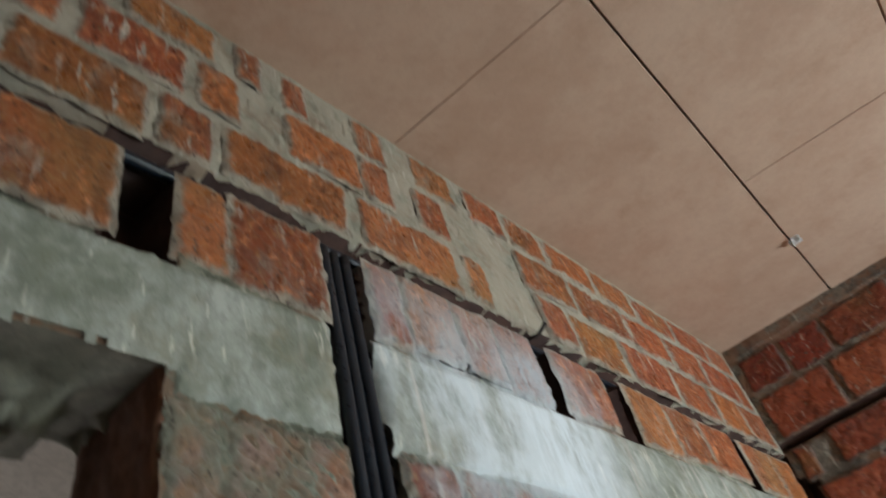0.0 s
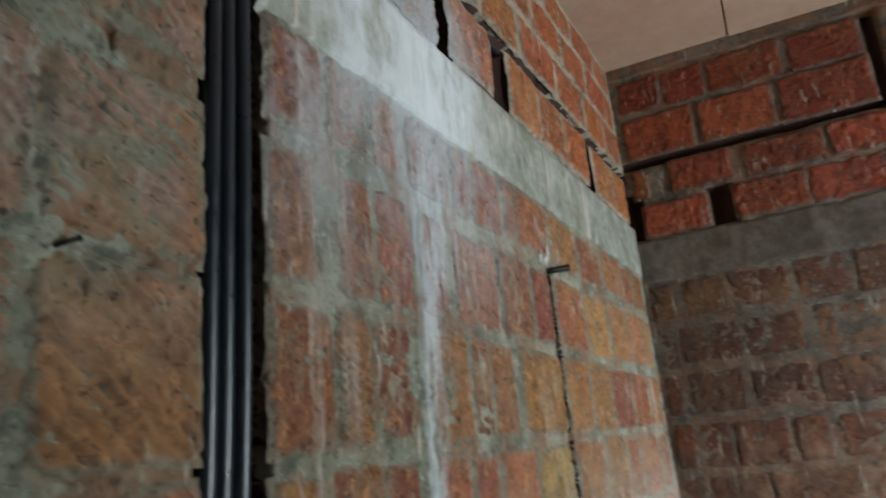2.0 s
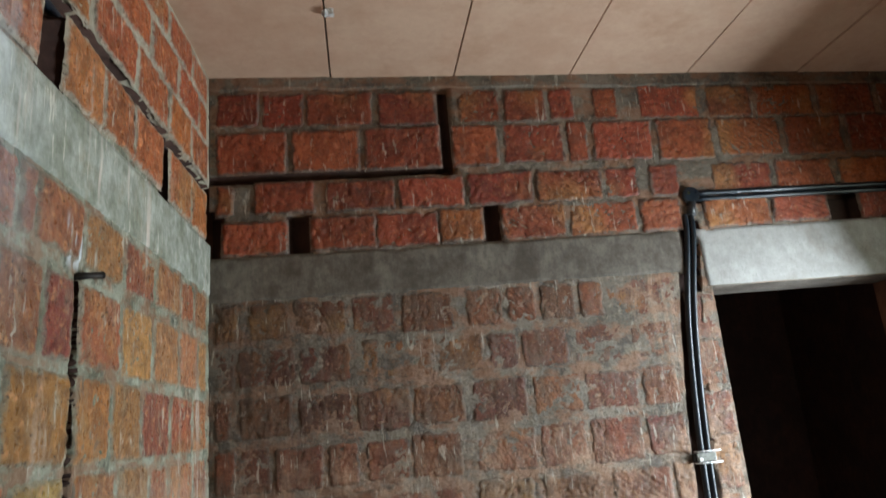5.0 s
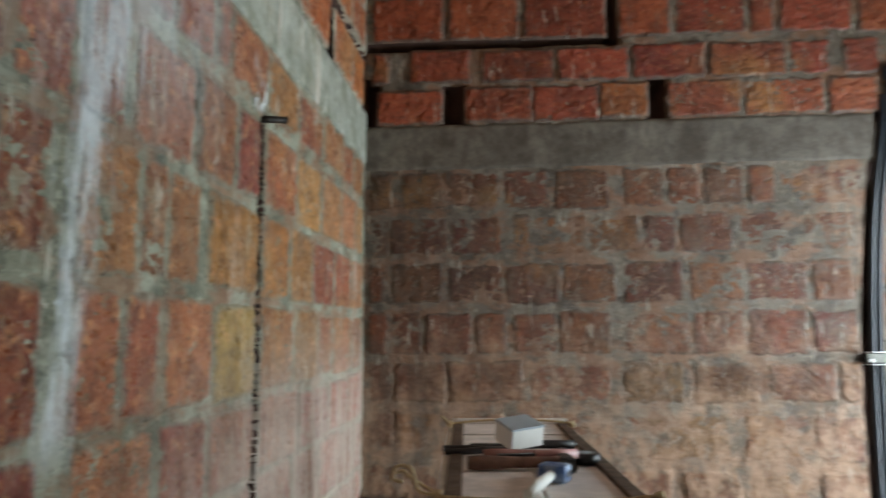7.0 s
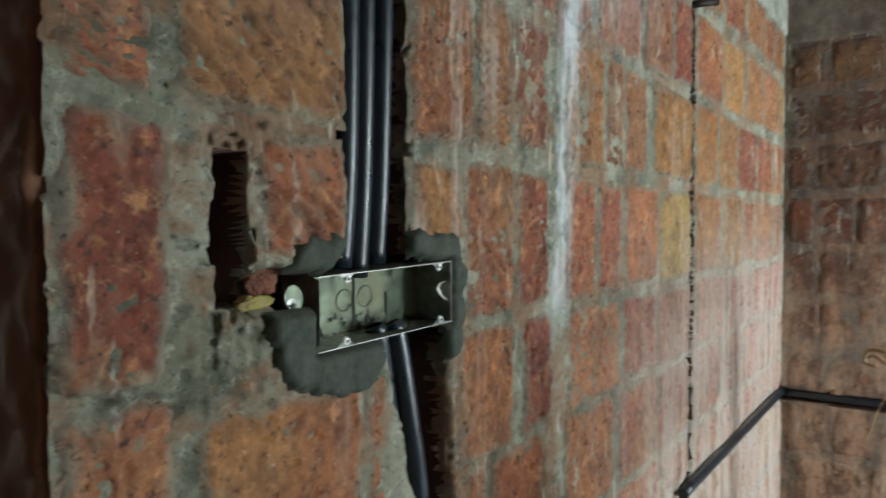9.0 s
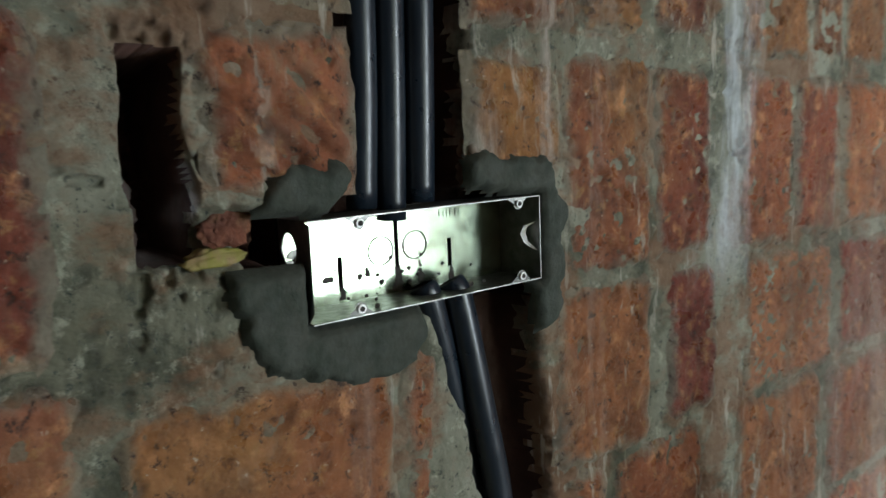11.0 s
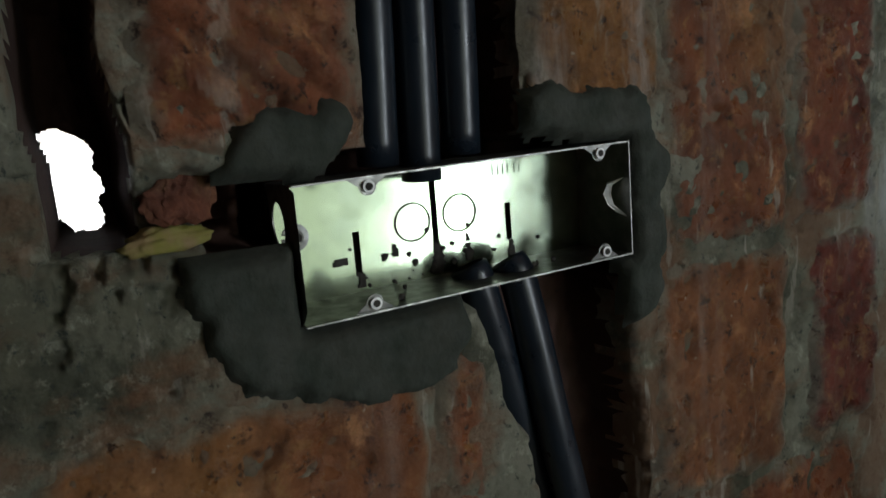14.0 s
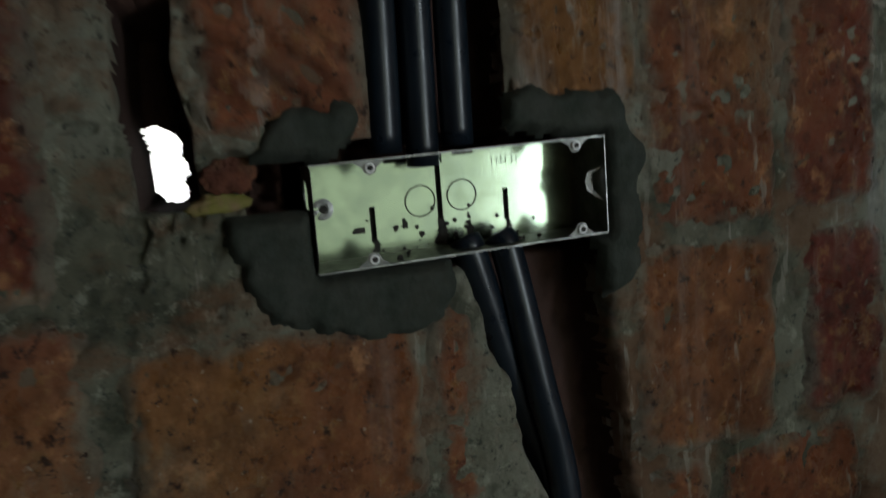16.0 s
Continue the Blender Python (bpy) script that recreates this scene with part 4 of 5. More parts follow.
def holed_plate(y, cx, cz, r, sides=32):
    """A thin end plate with a round knockout open in it."""
    bm = bmesh.new()
    layers = []
    for yy in (y, y + T):
        rim, frame_ = [], []
        for k in range(sides):
            a = (k + 0.5) * 2 * math.pi / sides
            c, d = math.cos(a), math.sin(a)
            reach = min((LIP - cx if c > 0 else cx - BD) / max(abs(c), 1e-6), (h2 - T - cz if d > 0 else cz + h2 - T) / max(abs(d), 1e-6))
            rim.append(bm.verts.new((cx + r * c, yy, cz + r * d)))
            frame_.append(bm.verts.new((cx + reach * c, yy, cz + reach * d)))
        for k in range(sides):
            j = (k + 1) % sides
            bm.faces.new((rim[k], rim[j], frame_[j], frame_[k]))
        layers.append((rim, frame_))
    for k in range(sides):
        j = (k + 1) % sides
        bm.faces.new((layers[0][0][k], layers[0][0][j], layers[1][0][j], layers[1][0][k]))
    bmesh.ops.recalc_face_normals(bm, faces=bm.faces)
    return bm


boxpart("end_side", holed_plate(-w2, -0.0275, 0.0135, 0.0117), STEEL_DULL, "end plate with an open round knockout")
boxpart("end_side", boxes(((BD, w2 - T, -h2 + T), (LIP, w2, h2 - T))), STEEL_DULL)


def ring(y, z, r, thick, x, sides=28, r_in=None):
    bm = bmesh.new()
    a = [(r * math.cos(k * 2 * math.pi / sides), r * math.sin(k * 2 * math.pi / sides)) for k in range(sides)]
    q = (r - thick) / r
    v0 = [bm.verts.new((x, y + p[0], z + p[1])) for p in a]
    v1 = [bm.verts.new((x + 0.0006, y + p[0] * (q + 1) / 2, z + p[1] * (q + 1) / 2)) for p in a]
    v2 = [bm.verts.new((x, y + p[0] * q, z + p[1] * q)) for p in a]
    for r0, r1 in ((v0, v1), (v1, v2)):
        for k in range(sides):
            if (k * 7) % sides in (3, 4):
                continue
            bm.faces.new((r0[k], r0[(k + 1) % sides], r1[(k + 1) % sides], r1[k]))
    return bm


for y, z in ((-0.0205, 0.001), (0.0110, 0.002)):
    knock = boxpart("knockout", ring(y, z, 0.0115, 0.0009, BD + 0.0006), DIRT_AND_FILL, "round knockout outlined by dark dirt")
boxpart("grommet", ring(-0.090, 0.0035, 0.0075, 0.006, BD + 0.0008, 20), STEEL_DULL, "dimpled fixing hole")
boxpart("screw_hole", tube([(BD + 0.0005, -0.0895, 0.0035), (BD + 0.0025, -0.0895, 0.0035)], 0.0028, 12), DIRT_AND_FILL)


def lug(y, z, up):
    # a tongue pressed out of the side: broad at the root, round at the tip, with a threaded eye
    s = -1 if up else 1
    zz = z + s * 0.0042
    tip = [(0.0045 * math.cos(a), 0.0045 * math.sin(a)) for a in (radians(d) for d in range(0, 181, 20))]
    outline = [(0.0105, 0.0)] + [(p, s * (0.0042 + q)) for p, q in tip] + [(-0.0105, 0.0)]
    bm = bmesh.new()
    fore = [bm.verts.new((LIP - 0.0015 - 0.0005 * abs(p) / 0.0045, y + p, z + q)) for p, q in outline]
    rear = [bm.verts.new((LIP - 0.0027, y + p, z + q)) for p, q in outline]
    bm.faces.new(fore)
    bm.faces.new(rear[::-1])
    for k in range(len(fore)):
        j = (k + 1) % len(fore)
        bm.faces.new((fore[k], fore[j], rear[j], rear[k]))
    bmesh.ops.recalc_face_normals(bm, faces=bm.faces)
    ob = boxpart("lug", bm, STEEL_DULL, "pressed screw lug at the rim")
    boxpart("collar", tube([(LIP - 0.0016, y, zz), (LIP + 0.0002, y, zz)], 0.0031, 16), ZINC, "", ob)
    boxpart("thread_hole", tube([(LIP + 0.0002, y, zz), (LIP + 0.0006, y, zz)], 0.0019, 12), DIRT_AND_FILL, "", ob)


lug(-0.064, h2 - T, True)
lug(-0.066, -h2 + T, False)
lug(0.080, h2 - T, True)
lug(0.082, -h2 + T, False)
# bent earthing tab inside the far end
bm = bmesh.new()
strip = []
for k, (x, y, z, wide) in enumerate(((LIP - 0.005, w2 - 0.0016, 0.012, 0.001), (LIP - 0.011, w2 - 0.0075, 0.009, 0.004), (LIP - 0.013, w2 - 0.0060, 0.003, 0.0062),
                                     (LIP - 0.010, w2 - 0.0085, -0.003, 0.0050), (LIP - 0.006, w2 - 0.0040, -0.008, 0.003), (LIP - 0.003, w2 - 0.0015, -0.011, 0.001))):
    lean = 0.0014 * (-1) ** k
    strip.append([bm.verts.new(p) for p in ((x - lean, y - wide / 2, z), (x + lean, y, z + 0.0008), (x - lean, y + wide / 2, z - 0.0006))])
for r0, r1 in zip(strip, strip[1:]):
    for k in range(2):
        bm.faces.new((r0[k], r0[k + 1], r1[k + 1], r1[k]))
boxpart("earth_tab", bm, ZINC, "crumpled bright metal tab")
# loose cement crumbs and dried splashes in the box
rng = random.Random(5)
bm = bmesh.new()
for k in range(34):
    y = rng.choice((-0.052, -0.030, -0.006, 0.006, 0.046)) + rng.gauss(0, 0.010)
    y = max(-w2 + 0.006, min(w2 - 0.006, y))
    low = rng.random() < 0.62
    z = -h2 + 0.002 + abs(rng.gauss(0, 0.006)) if low else rng.gauss(-0.012, 0.008)
    x = BD + 0.0008 if rng.random() < 0.75 else rng.uniform(BD, LIP - 0.006)
    if x > BD + 0.001:
        z = -h2 + 0.0022
    s = rng.uniform(0.0005, 0.0019)
    made = bmesh.ops.create_icosphere(bm, subdivisions=1, radius=s)["verts"]
    for v in made:
        v.co = Vector((x + v.co.x * 0.6, y + v.co.y * rng.uniform(0.7, 1.6), z + v.co.z * rng.uniform(0.7, 1.8)))
tagged(boxpart("cement_crumbs", bm, DIRT_AND_FILL, "grey cement crumbs"), kind="stuff")
# dirt trails below the slots and knockouts
for y, z0, z1, wdt in ((-0.0550, -0.031, -0.022, 0.005), (0.0455, -0.0325, -0.019, 0.0042), (-0.006, -0.032, -0.012, 0.006), (0.015, -0.028, -0.010, 0.004), (-0.067, -0.0165, -0.0125, 0.005), (-0.034, -0.017, -0.010, 0.003)):
    us2, vs2 = steps((y - wdt, y + wdt, 0.0012)), steps((z0, z1, 0.0012))
    U, V = np.meshgrid(us2, vs2)
    m = inside(U, V, y - wdt * 0.7, y + wdt * 0.7, z0 - 0.004, z1) + 0.0025 * field(U, V, 260, 77, 3) - 0.5 * (V - z0) * 0.25
    keep = m > 0
    bm = bmesh.new()
    for i in range(len(vs2) - 1):
        for j in range(len(us2) - 1):
            if keep[i, j]:
                bm.faces.new([bm.verts.new((BD + 0.0007, us2[a], vs2[b])) for a, b in ((j, i), (j + 1, i), (j + 1, i + 1), (j, i + 1))])
    bmesh.ops.remove_doubles(bm, verts=bm.verts, dist=1e-6)
    if bm.faces:
        boxpart("dirt_trail", bm, DIRT_AND_FILL)
    else:
        bm.free()
# embossed maker's mark, kept as bars
for k, (dy, hh) in enumerate(((0, 0.006), (0.004, 0.005), (0.0075, 0.006), (0.011, 0.006), (0.016, 0.006), (0.0195, 0.005))):
    boxpart("embossed_bar", boxes(((BD, 0.036 + dy, 0.021), (BD + 0.0008, 0.0385 + dy, 0.021 + hh))), STEEL)
# ---- fresh cement round the box ----
BLOBS = ((1.208, 1.508, 0.023), (1.190, 1.497, 0.018), (1.232, 1.510, 0.019), (1.365, 1.512, 0.018), (1.395, 1.510, 0.021), (1.422, 1.500, 0.020), (1.430, 1.470, 0.020),
         (1.430, 1.435, 0.018), (1.418, 1.408, 0.019), (1.185, 1.452, 0.026), (1.183, 1.432, 0.028), (1.205, 1.412, 0.027), (1.232, 1.402, 0.025),
         (1.258, 1.403, 0.024), (1.282, 1.404, 0.020), (1.205, 1.44, 0.026), (1.24, 1.416, 0.018), (1.27, 1.416, 0.018), (1.414, 1.43, 0.016), (1.414, 1.50, 0.018), (1.416, 1.398, 0.017), (1.404, 1.390, 0.012), (1.352, 1.514, 0.013))


def cement_height(u, v):
    d = np.full_like(u, 1e-9)
    for y, z, r in BLOBS:
        d = d + np.exp((r - np.hypot(u - y, v - z)) / 0.011)
    d = 0.011 * np.log(d) - 0.0075 + 0.008 * field(u, v, 28, 51, 2) + 0.004 * field(u, v, 95, 54, 3)
    d = np.minimum(d, -inside(u, v, 1.208, 1.416, 1.4195 + 0.026 * (u - 1.312), 1.4935 + 0.026 * (u - 1.312)) + 0.0005)
    a, b = chase_edges(v)
    d = np.minimum(d, -(np.minimum(u - a, b - u)) + 0.004)
    d = np.minimum(d, -inside(u, v, 1.135, 1.212, 1.459, 1.493))
    return -0.0085 + 0.0165 * soft(d - 0.0005, 0.010) + 0.0012 * field(u, v, 60, 52, 4) + 0.0010 * field(u, v, 170, 53, 2)


us = steps((1.14, 1.462, 0.003))
vs = steps((1.365, 1.542, 0.003))
cement = relief_sheet("cement_patch", us, vs, cement_height, lambda U, V, N: np.stack([N, U, V], -1), WET_CEMENT, lambda u, v: cement_height(u, v) < -0.005)
tagged(cement, "dark fresh cement smeared round the switch box", "cement patch")

# the broken brick's face between the hole and the box
bm = bmesh.new()
bmesh.ops.create_icosphere(bm, subdivisions=4, radius=0.0145)
for v in bm.verts:
    v.co *= 1 + 0.55 * noise.noise(v.co * 90) + 0.3 * noise.noise(v.co * 300)
    v.co = Vector((v.co.x * 0.5 - 0.017, v.co.y * 0.95 + 1.162, v.co.z * 0.95 + 1.489))
part("broken_brick", bm, BROKEN, wall_west, "freshly broken red brick face")

# clay-coloured lump left in the broken hole
bm = bmesh.new()
bmesh.ops.create_icosphere(bm, subdivisions=4, radius=0.0085)
for v in bm.verts:
    v.co *= 1 + 0.5 * noise.noise(v.co * 150) + 0.3 * noise.noise(v.co * 420)
    v.co = Vector((v.co.x * 0.8 - 0.016, v.co.y * 1.9 + 1.154 + 0.4 * v.co.z, v.co.z * 0.75 + 1.469))
for f in bm.faces:
    f.smooth = True
tagged(part("clay_lump", bm, CLAY), "yellow-green lump of clay in the broken hole", "clay lump")

# ---- the paper on the ceiling ----
bm = bmesh.new()
rng = random.Random(3)
grid = [[bm.verts.new((0.014 * (i - 1.5) + rng.gauss(0, 0.004), 0.014 * (j - 1.5) + rng.gauss(0, 0.004), -0.006 - abs(rng.gauss(0, 0.010)))) for i in range(4)] for j in range(4)]
for j in range(3):
    for i in range(3):
        bm.faces.new((grid[j][i], grid[j][i + 1], grid[j + 1][i + 1], grid[j + 1][i]))
bmesh.ops.solidify(bm, geom=bm.faces[:], thickness=0.0008)
scrap = tagged(part("paper_scrap", bm, PAPER), "crumpled white paper scrap stuck in a ceiling joint", "paper")
scrap.matrix_basis = pose(0.522, 2.99, TOP - FALL * 0.522 - 0.001)

# ---- the work stand and the tools on it ----
STAND = pose(0.566, 2.322, 0, 0, 0, 3.3)
TZ, SL, SW = 1.30, 1.045, 0.292
stand = tagged(thing("work_stand"), "tall narrow wooden work stand with dark rails", "work stand")
stand.matrix_basis = STAND
for k, (a, b, c, d) in enumerate(((-SL / 2, -0.10, -SW / 2 + 0.02, 0.002), (-SL / 2, -0.10, 0.007, SW / 2 - 0.02), (-0.096, 0.33, -SW / 2 + 0.02, SW / 2 - 0.02), (0.336, SL / 2, -SW / 2 + 0.02, SW / 2 - 0.02))):
    part("board", boxes(((c, a, TZ - 0.022), (d, b, TZ - (0.0012 * (k % 3)))), bevel=0.003), WOOD, stand, "grey weathered top board")
for s in (-1, 1):
    x = s * (SW / 2 - 0.008)
    part("rail", boxes(((x - 0.013, -SL / 2, TZ - 0.038), (x + 0.013, SL / 2, TZ + 0.006)), bevel=0.003), WOOD_DARK, stand, "dark side rail")
part("rail_strip", boxes(((-SW / 2 - 0.017, -SL / 2, TZ - 0.045), (-SW / 2 - 0.0055, SL / 2, TZ + 0.003)), bevel=0.002), WOOD_PALE, stand, "pale strip along the side rail")
part("rail", boxes(((-SW / 2 - 0.005, -SL / 2 - 0.018, TZ - 0.018), (SW / 2 + 0.005, -SL / 2 + 0.002, TZ + 0.002)), bevel=0.003), WOOD_DARK, stand, "dark front rail")
part("end_board", boxes(((-SW / 2 - 0.008, SL / 2 - 0.006, TZ - 0.05), (SW / 2 + 0.008, SL / 2 + 0.016, TZ + 0.014)), bevel=0.003), WOOD, stand, "pale end board")
for sx in (-1, 1):
    for sy in (-1, 1):
        x, y = sx * (SW / 2 - 0.012), sy * (SL / 2 - 0.04)
        bm = boxes(((x - 0.014, y - 0.016, 0.0), (x + 0.014, y + 0.016, TZ - 0.036)), bevel=0.003)
        for v in bm.verts:
            f = 1 - v.co.z / TZ
            v.co.x += sx * 0.006 * f
            v.co.y += sy * 0.01 * f
        part("leg", bm, WOOD_PALE, stand, "pale wooden leg")
        if sy < 0:
            part("leg_cleat", boxes(((x - 0.012 + sx * -0.045, y - 0.012, 0.55), (x + 0.012 + sx * -0.045, y + 0.012, TZ - 0.06)), bevel=0.002), WOOD_PALE, stand)
for z in (0.45, 0.95):
    part("stretcher", boxes(((-SW / 2, -SL / 2 + 0.02, z), (SW / 2, -SL / 2 + 0.045, z + 0.04)), bevel=0.003), WOOD_DARK, stand)

string = tagged(thing("string"), "yellow coir string tied round the stand", "string")
string.matrix_basis = STAND
part("turn", tube(smooth_line([(-SW / 2 - 0.02, 0.43, TZ + 0.012), (-0.05, 0.432, TZ + 0.022), (0.08, 0.428, TZ + 0.021), (SW / 2 + 0.015, 0.425, TZ + 0.014)]), 0.003, 6), ROPE, string)
part("turn", tube(smooth_line([(-SW / 2 - 0.02, -0.37, TZ + 0.010), (-0.03, -0.375, TZ + 0.006), (0.08, -0.37, TZ + 0.006), (SW / 2 + 0.02, -0.375, TZ + 0.012)]), 0.003, 6), ROPE, string)
for x, y in ((-SW / 2 - 0.012, 0.43), (SW / 2 + 0.01, 0.425), (-SW / 2 - 0.012, -0.37), (SW / 2 + 0.014, -0.375)):
    bm = bmesh.new()
    bmesh.ops.create_icosphere(bm, subdivisions=2, radius=0.0085)
    for v in bm.verts:
        v.co *= 1 + 0.6 * noise.noise(v.co * 190) + 0.3 * noise.noise(v.co * 500)
        v.co += Vector((x, y, TZ + 0.012))
    part("knot", bm, ROPE, string)
part("tail", tube(smooth_line([(-SW / 2 - 0.01, -0.37, TZ + 0.012), (-SW / 2 - 0.05, -0.35, TZ + 0.03), (-SW / 2 - 0.065, -0.34, TZ + 0.04), (-SW / 2 - 0.075, -0.33, TZ + 0.036)]), 0.0025, 6), ROPE, string, "frayed end")
part("tail", tube(smooth_line([(-SW / 2 - 0.01, -0.37, TZ + 0.012), (-SW / 2 - 0.05, -0.34, TZ - 0.02), (-SW / 2 - 0.075, -0.33, TZ - 0.09)]), 0.0014, 6), ROPE, string)
part("loop", tube(smooth_line([(-SW / 2 - 0.012, -0.37, TZ + 0.012), (-SW / 2 - 0.040, -0.375, TZ + 0.020), (-SW / 2 - 0.052, -0.372, TZ + 0.050), (-SW / 2 - 0.072, -0.37, TZ + 0.052), (-SW / 2 - 0.078, -0.37, TZ + 0.036), (-SW / 2 - 0.064, -0.37, TZ + 0.030)]), 0.003, 6), ROPE, string, "curled loose end")
part("turn", tube(smooth_line([(0.04, -0.40, TZ + 0.004), (0.05, -0.378, TZ + 0.008), (0.10, -0.376, TZ + 0.007), (SW / 2 + 0.012, -0.380, TZ + 0.012), (SW / 2 + 0.026, -0.39, TZ - 0.02)]), 0.0028, 6), ROPE, string)
part("tail", tube(smooth_line([(-SW / 2 - 0.012, 0.43, TZ + 0.012), (-SW / 2 - 0.035, 0.435, TZ + 0.03)]), 0.004, 6), ROPE, string)


def on_stand(ob, x, y, turn, z=TZ):
    ob.matrix_basis = STAND @ pose(x, y - 0.06, z, 0, 0, turn)
    return ob


carton = tagged(thing("carton"), "small white carton with a grey-blue lid", "carton")
part("body", boxes(((-0.038, -0.032, 0), (0.038, 0.032, 0.038)), bevel=0.0015), CARD, carton)
part("lid", boxes(((-0.0385, -0.0325, 0.0385), (0.0385, 0.0325, 0.043)), bevel=0.001), CARD_BLUE, carton, "grey-blue lid")
carton.matrix_basis = STAND @ pose(-0.012, 0.035, TZ + 0.026, 14, -4, 30)


def hammer(length, handle_mat, head_len, head_r, label):
    ob = tagged(thing("hammer"), label, "hammer")
    n = 9
    pts = [(-length / 2 + length * k / (n - 1), 0, 0.014) for k in range(n)]
    part("handle", tube(pts, 0.011, 10, True, [0.012, 0.0135, 0.013, 0.0115, 0.0105, 0.010, 0.010, 0.0105, 0.011]), handle_mat, ob)
    hd = boxes(((length / 2 - 0.004, -head_len / 2, 0.001), (length / 2 + 2 * head_r - 0.004, head_len / 2, 0.001 + 2 * head_r)), bevel=0.005)
    part("head", hd, HEAD, ob, "dark forged head")
    part("face", tube([(length / 2 + head_r - 0.004, -head_len / 2 + 0.001, head_r), (length / 2 + head_r - 0.004, -head_len / 2 - 0.010, head_r)], head_r * 1.08, 14), HEAD, ob)
    return ob


on_stand(hammer(0.17, HANDLE, 0.06, 0.012, "hammer with a worn brown wooden handle"), -0.03, -0.06, 4)
on_stand(hammer(0.15, REDWOOD, 0.055, 0.011, "claw hammer with a reddish handle"), -0.01, 0.015, 7, TZ)
rod = tagged(thing("chisel"), "cold chisel with a pink grip", "chisel")
part("blade", boxes(((-0.10, -0.006, 0.004), (-0.03, 0.006, 0.012)), bevel=0.001), HEAD, rod)
part("grip", tube([(-0.03, 0, 0.009), (0.05, 0, 0.009)], 0.009, 12), PINK, rod, "pink plastic grip")
on_stand(rod, 0.04, -0.02, 8, TZ + 0.012)
rod = tagged(thing("chisel"), "long dark flat chisel", "chisel")
part("blade", boxes(((-0.11, -0.008, 0.0), (0.03, 0.008, 0.010)), bevel=0.0015), HEAD, rod)
part("grip", tube([(0.03, 0, 0.009), (0.115, 0, 0.009)], 0.009, 12), BLACK, rod)
on_stand(rod, 0.0, 0.18, -2)
rod = tagged(thing("pliers"), "black-handled pliers lying closed", "pliers")
for s in (-1, 1):
    part("grip", tube(smooth_line([(-0.09, s * 0.018, 0.009), (-0.05, s * 0.020, 0.009), (0.0, s * 0.004, 0.009)]), 0.007, 10), BLACK, rod)
part("jaw", boxes(((-0.004, -0.010, 0.002), (0.05, 0.010, 0.014)), bevel=0.003), HEAD, rod)
on_stand(rod, -0.075, 0.11, 6)
brush = tagged(thing("brush"), "pale-handled brush with a blue head", "brush")
part("handle", tube([(-0.155, 0, 0.010), (-0.10, 0, 0.011), (-0.02, 0, 0.013)], 0.009, 10, True, [0.007, 0.010, 0.008]), CARD, brush, "white handle")
part("head", boxes(((-0.02, -0.024, 0.0), (0.022, 0.024, 0.028)), bevel=0.005), BLUE, brush, "blue block head")
part("bristles", boxes(((0.022, -0.021, 0.003), (0.036, 0.021, 0.024)), bevel=0.003), BLACK, brush)
part("label_bar", boxes(((-0.012, -0.0246, 0.008), (0.012, -0.0238, 0.018))), BLACK, brush)
on_stand(brush, 0.03, -0.15, 68)
tape = tagged(thing("tape_roll"), "black insulation tape roll", "tape")
part("roll", tube([(0, 0, 0.0), (0, 0, 0.020)], 0.026, 24), BLACK, tape)
part("core", tube([(0, 0, 0.0195), (0, 0, 0.0206)], 0.014, 20), CARD_BLUE, tape)
on_stand(tape, 0.110, 0.01, 0)
tape = tagged(thing("folded_card"), "small pale folded card", "card")
part("sheet", boxes(((-0.03, -0.02, 0), (0.03, 0.02, 0.003)), bevel=0.0008), CARD, tape)
part("flap", boxes(((-0.028, -0.019, 0.0032), (0.026, 0.018, 0.0056)), bevel=0.0008), PINK, tape)
on_stand(tape, 0.05, 0.075, 12, TZ)

# ---- bricks, course by course ----
A, B = 2.05, 2.185
lay(wall_west, ((0.985, 1.052), (1.068, 1.246), (1.354, 1.46), (1.479, 1.572), (1.595, 1.664), (1.70, 1.842), (1.862, 1.93), (1.945, 2.09), (2.108, 2.158),
                (2.172, 2.37), (2.395, 2.61), (2.635, 2.85), (2.875, 3.09), (3.115, 3.25), (3.272, 3.418)), A, B, west_frame, BRICK_W)
lay(wall_west, ((0.985, 1.058), (1.078, 1.248), (1.354, 1.436), (1.492, 1.573), (1.588, 1.687), (1.712, 1.803), (1.835, 2.02), (2.045, 2.20), (2.225, 2.338),
                (2.387, 2.60), (2.625, 2.84), (2.865, 3.08), (3.105, 3.30), (3.32, 3.418)), 1.832, 2.008, west_frame, BRICK_W)
lay(wall_west, ((0.986, 1.055), (1.077, 1.246), (1.354, 1.462), (1.476, 1.551), (1.57, 1.657), (1.72, 1.856), (1.872, 1.942), (1.957, 2.06), (2.10, 2.338),
                (2.387, 2.56), (2.58, 2.757), (2.785, 3.0), (3.025, 3.24), (3.265, 3.418)), 1.632, 1.806, west_frame, BRICK_W)
lay(wall_west, ((0.987, 1.062), (1.452, 1.563), (1.574, 1.656), (1.721, 1.82), (1.836, 1.928), (1.954, 2.12),
                (2.14, 2.338), (2.388, 2.60), (2.62, 2.83), (2.85, 2.995), (3.02, 3.25), (3.275, 3.418)), 1.425, 1.602, west_frame, BRICK_W)
lay(wall_west, ((1.154, 1.244), (1.354, 1.442)), 1.512, 1.602, west_frame, BRICK_W)
lay(wall_west, ((1.09, 1.266), (1.282, 1.304)), 1.256, 1.38, west_frame, BRICK_W)
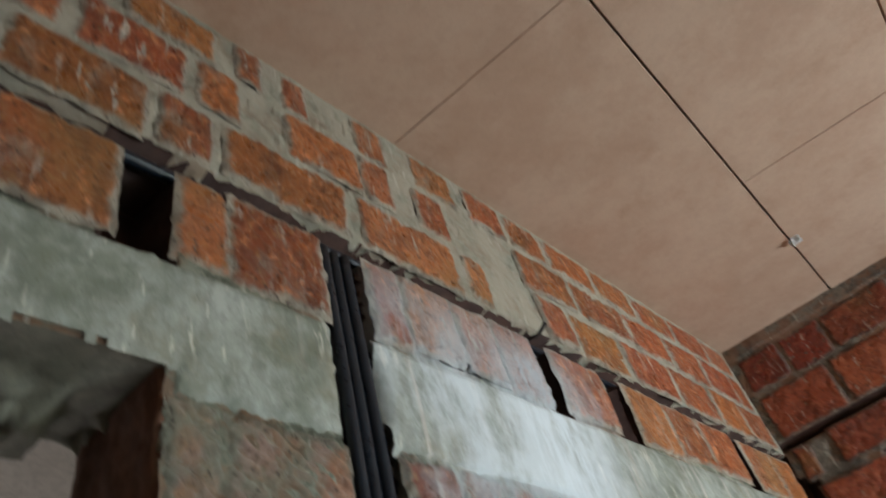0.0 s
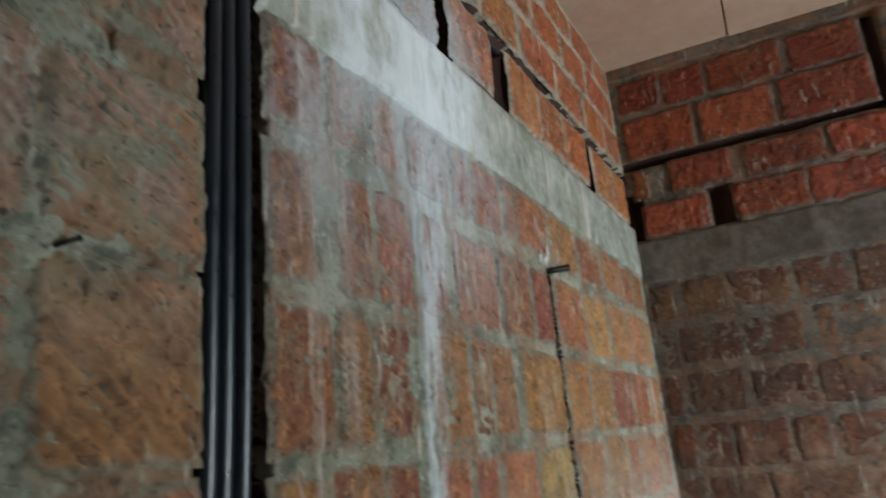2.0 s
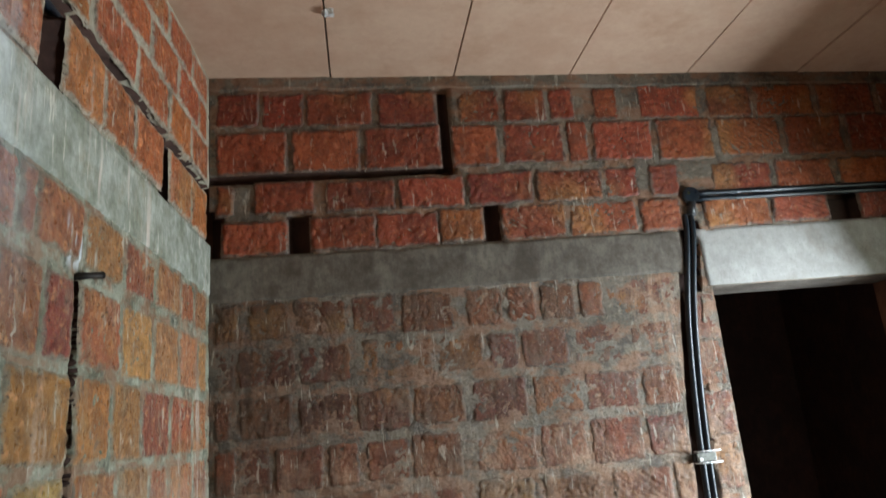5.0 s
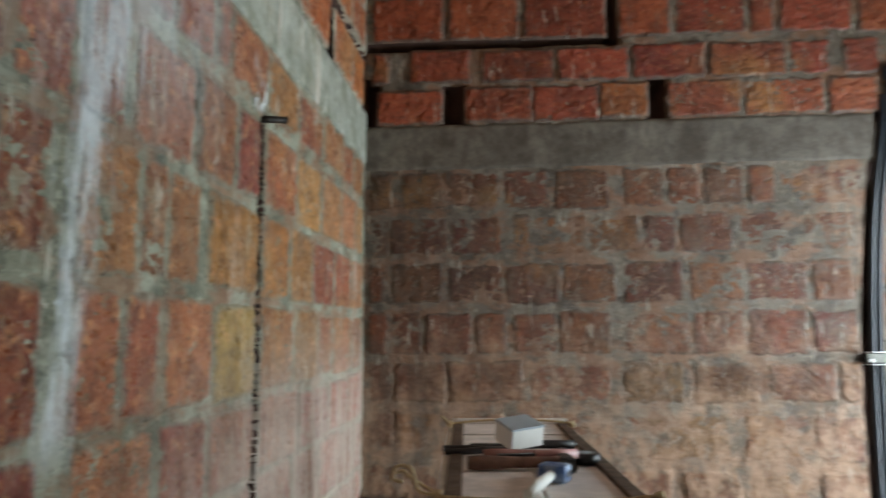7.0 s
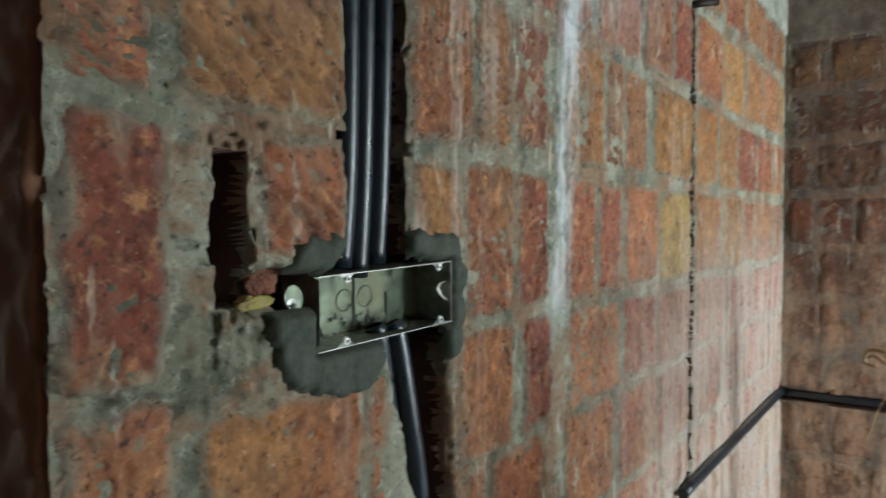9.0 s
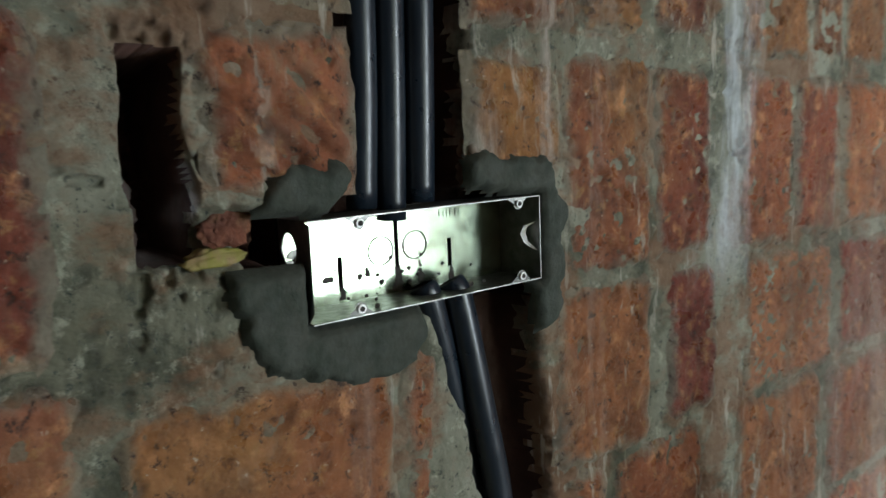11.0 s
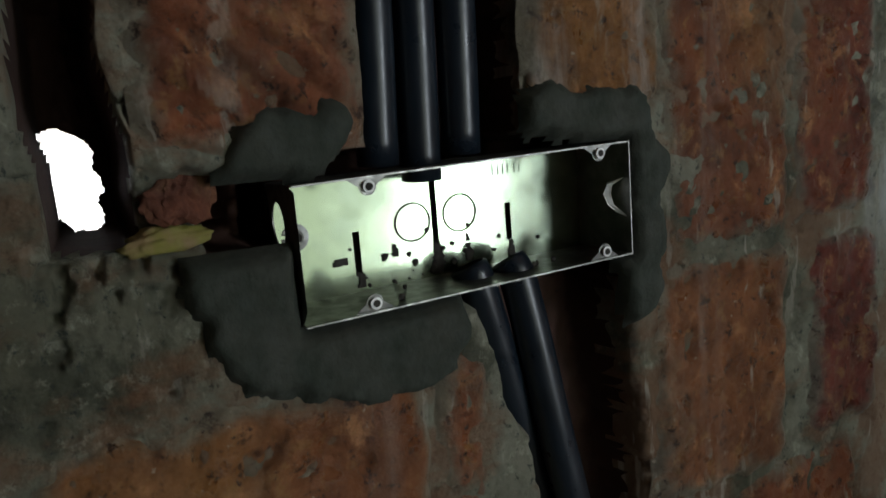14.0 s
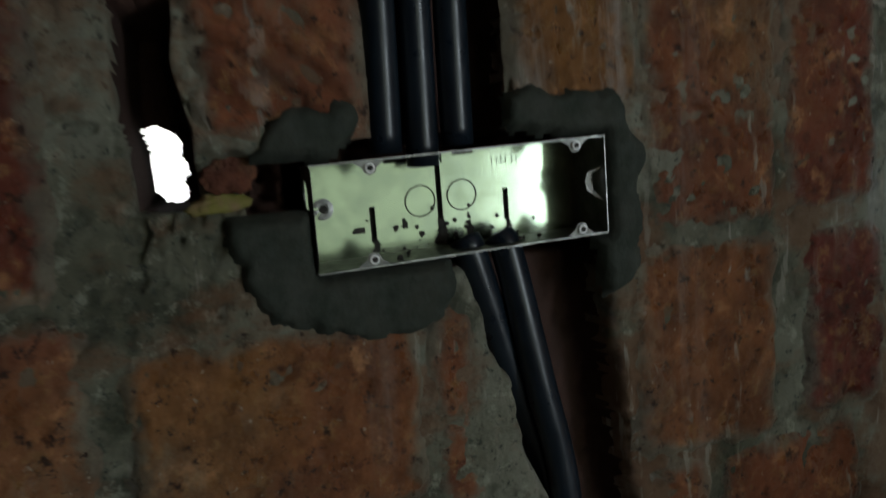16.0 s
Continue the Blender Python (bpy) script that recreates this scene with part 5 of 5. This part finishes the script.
lay(wall_west, ((0.989, 1.066), (1.438, 1.559), (1.594, 1.667), (1.732, 1.927), (1.952, 2.11), (2.13, 2.338), (2.389, 2.65), (2.68, 2.95),
                (2.975, 3.20), (3.225, 3.418)), 1.256, 1.402, west_frame, BRICK_W)
lay(wall_west, ((0.99, 1.062), (1.078, 1.315), (1.456, 1.495), (1.512, 1.644), (1.717, 1.90), (1.925, 2.12), (2.14, 2.338), (2.389, 2.61), (2.635, 2.85),
                (2.875, 3.10), (3.12, 3.30), (3.32, 3.418)), 1.078, 1.238, west_frame, BRICK_W)
lay(wall_west, ((0.99, 1.20), (1.22, 1.32), (1.456, 1.66), (1.68, 1.90), (1.93, 2.15), (2.17, 2.338), (2.389, 2.60), (2.62, 2.84), (2.86, 3.08), (3.10, 3.32), (3.34, 3.418)),
    0.972, 1.062, west_frame, BRICK_W)
for k in range(4):
    lay(wall_west, [s for s in generic(0.99, 3.455, k + 3) if s[1] < 1.31 or s[0] > 1.43], 0.735 - 0.195 * k, 0.908 - 0.195 * k, west_frame, BRICK_W)
lay(wall_west, ((0.55, 0.72), (0.74, 0.90), (0.992, 1.070), (1.076, 1.250), (1.354, 1.43), (1.438, 1.573), (1.588, 1.70), (1.715, 1.850), (1.918, 2.13), (2.25, 2.45),
                (2.46, 2.65), (2.662, 2.89), (2.97, 3.20), (3.215, 3.408)), 2.412, 2.582, west_frame, BRICK_W_UP, 0.004)
lay(wall_west, ((0.52, 0.70), (0.725, 0.93), (0.955, 1.045), (1.072, 1.332), (1.375, 1.648), (1.69, 1.76), (1.974, 2.098), (2.124, 2.353), (2.384, 2.656),
                (2.685, 2.94), (2.965, 3.19), (3.215, 3.418)), 2.638, 2.778, west_frame, BRICK_W_UP, 0.001)
lay(wall_west, ((0.6, 0.78), (0.81, 0.99), (1.02, 1.10), (1.214, 1.395), (1.412, 1.487), (1.576, 1.671), (1.955, 2.191), (2.219, 2.501), (2.52, 2.758),
                (2.785, 3.03), (3.055, 3.29), (3.315, 3.418)), 2.803, 2.938, west_frame, BRICK_W_UP, 0.001)
lay(wall_west, ((0.66, 0.85), (0.88, 1.05), (1.104, 1.157), (1.213, 1.272), (1.415, 1.503), (1.597, 1.74), (1.80, 1.945), (1.973, 2.132), (2.165, 2.39),
                (2.42, 2.65), (2.68, 2.93), (2.955, 3.20), (3.225, 3.418)), 2.962, 3.078, west_frame, BRICK_W_UP, 0.001)

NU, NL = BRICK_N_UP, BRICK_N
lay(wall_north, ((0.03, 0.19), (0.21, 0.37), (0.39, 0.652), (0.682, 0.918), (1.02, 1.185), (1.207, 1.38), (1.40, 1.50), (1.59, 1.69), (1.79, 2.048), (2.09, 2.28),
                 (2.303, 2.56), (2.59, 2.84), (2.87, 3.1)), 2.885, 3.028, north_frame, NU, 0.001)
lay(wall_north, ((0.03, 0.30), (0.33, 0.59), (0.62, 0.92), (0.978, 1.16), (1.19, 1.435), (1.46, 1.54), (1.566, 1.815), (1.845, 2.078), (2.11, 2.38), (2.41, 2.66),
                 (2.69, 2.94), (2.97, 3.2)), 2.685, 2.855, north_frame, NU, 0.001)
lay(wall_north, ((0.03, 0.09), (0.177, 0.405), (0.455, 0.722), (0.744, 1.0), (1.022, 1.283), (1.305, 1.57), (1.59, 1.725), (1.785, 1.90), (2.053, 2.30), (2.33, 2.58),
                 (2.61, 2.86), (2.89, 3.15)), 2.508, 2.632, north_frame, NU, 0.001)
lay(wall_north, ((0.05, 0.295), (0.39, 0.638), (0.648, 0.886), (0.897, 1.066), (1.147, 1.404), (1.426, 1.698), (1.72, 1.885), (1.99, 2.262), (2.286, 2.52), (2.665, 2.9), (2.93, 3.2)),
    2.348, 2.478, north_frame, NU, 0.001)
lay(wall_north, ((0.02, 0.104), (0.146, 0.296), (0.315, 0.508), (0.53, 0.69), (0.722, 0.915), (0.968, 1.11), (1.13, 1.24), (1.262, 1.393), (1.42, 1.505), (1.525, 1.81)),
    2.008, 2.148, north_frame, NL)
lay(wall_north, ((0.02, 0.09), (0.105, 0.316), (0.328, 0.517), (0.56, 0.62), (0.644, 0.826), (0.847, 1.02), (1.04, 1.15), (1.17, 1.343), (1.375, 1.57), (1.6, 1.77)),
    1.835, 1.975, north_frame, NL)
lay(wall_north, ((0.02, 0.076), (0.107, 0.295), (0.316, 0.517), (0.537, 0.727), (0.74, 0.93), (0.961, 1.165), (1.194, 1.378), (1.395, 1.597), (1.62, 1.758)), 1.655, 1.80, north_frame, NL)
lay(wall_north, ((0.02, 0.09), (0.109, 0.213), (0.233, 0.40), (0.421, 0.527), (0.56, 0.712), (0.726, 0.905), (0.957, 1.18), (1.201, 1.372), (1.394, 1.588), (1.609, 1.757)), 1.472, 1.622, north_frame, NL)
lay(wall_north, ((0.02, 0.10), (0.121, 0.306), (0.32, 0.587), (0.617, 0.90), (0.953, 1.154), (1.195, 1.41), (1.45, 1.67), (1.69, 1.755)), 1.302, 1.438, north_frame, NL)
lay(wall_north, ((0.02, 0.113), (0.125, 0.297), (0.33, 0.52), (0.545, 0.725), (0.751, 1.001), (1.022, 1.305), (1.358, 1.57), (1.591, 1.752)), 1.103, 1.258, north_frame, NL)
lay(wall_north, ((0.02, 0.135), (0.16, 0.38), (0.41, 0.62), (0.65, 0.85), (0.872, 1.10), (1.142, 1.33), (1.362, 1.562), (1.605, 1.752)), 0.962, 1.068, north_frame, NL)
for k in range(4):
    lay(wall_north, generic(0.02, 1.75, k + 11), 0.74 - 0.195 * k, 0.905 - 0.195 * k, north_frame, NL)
for k in range(11):
    lay(wall_north, ((1.846, 1.952),), 0.02 + 0.188 * k, 0.19 + 0.188 * k, north_frame, NL, -0.001)
for k in range(11):
    lay(wall_north, generic(DOOR1 + 0.01, EAST - 0.01, k + 21), 0.02 + 0.188 * k, 0.19 + 0.188 * k, north_frame, NL)
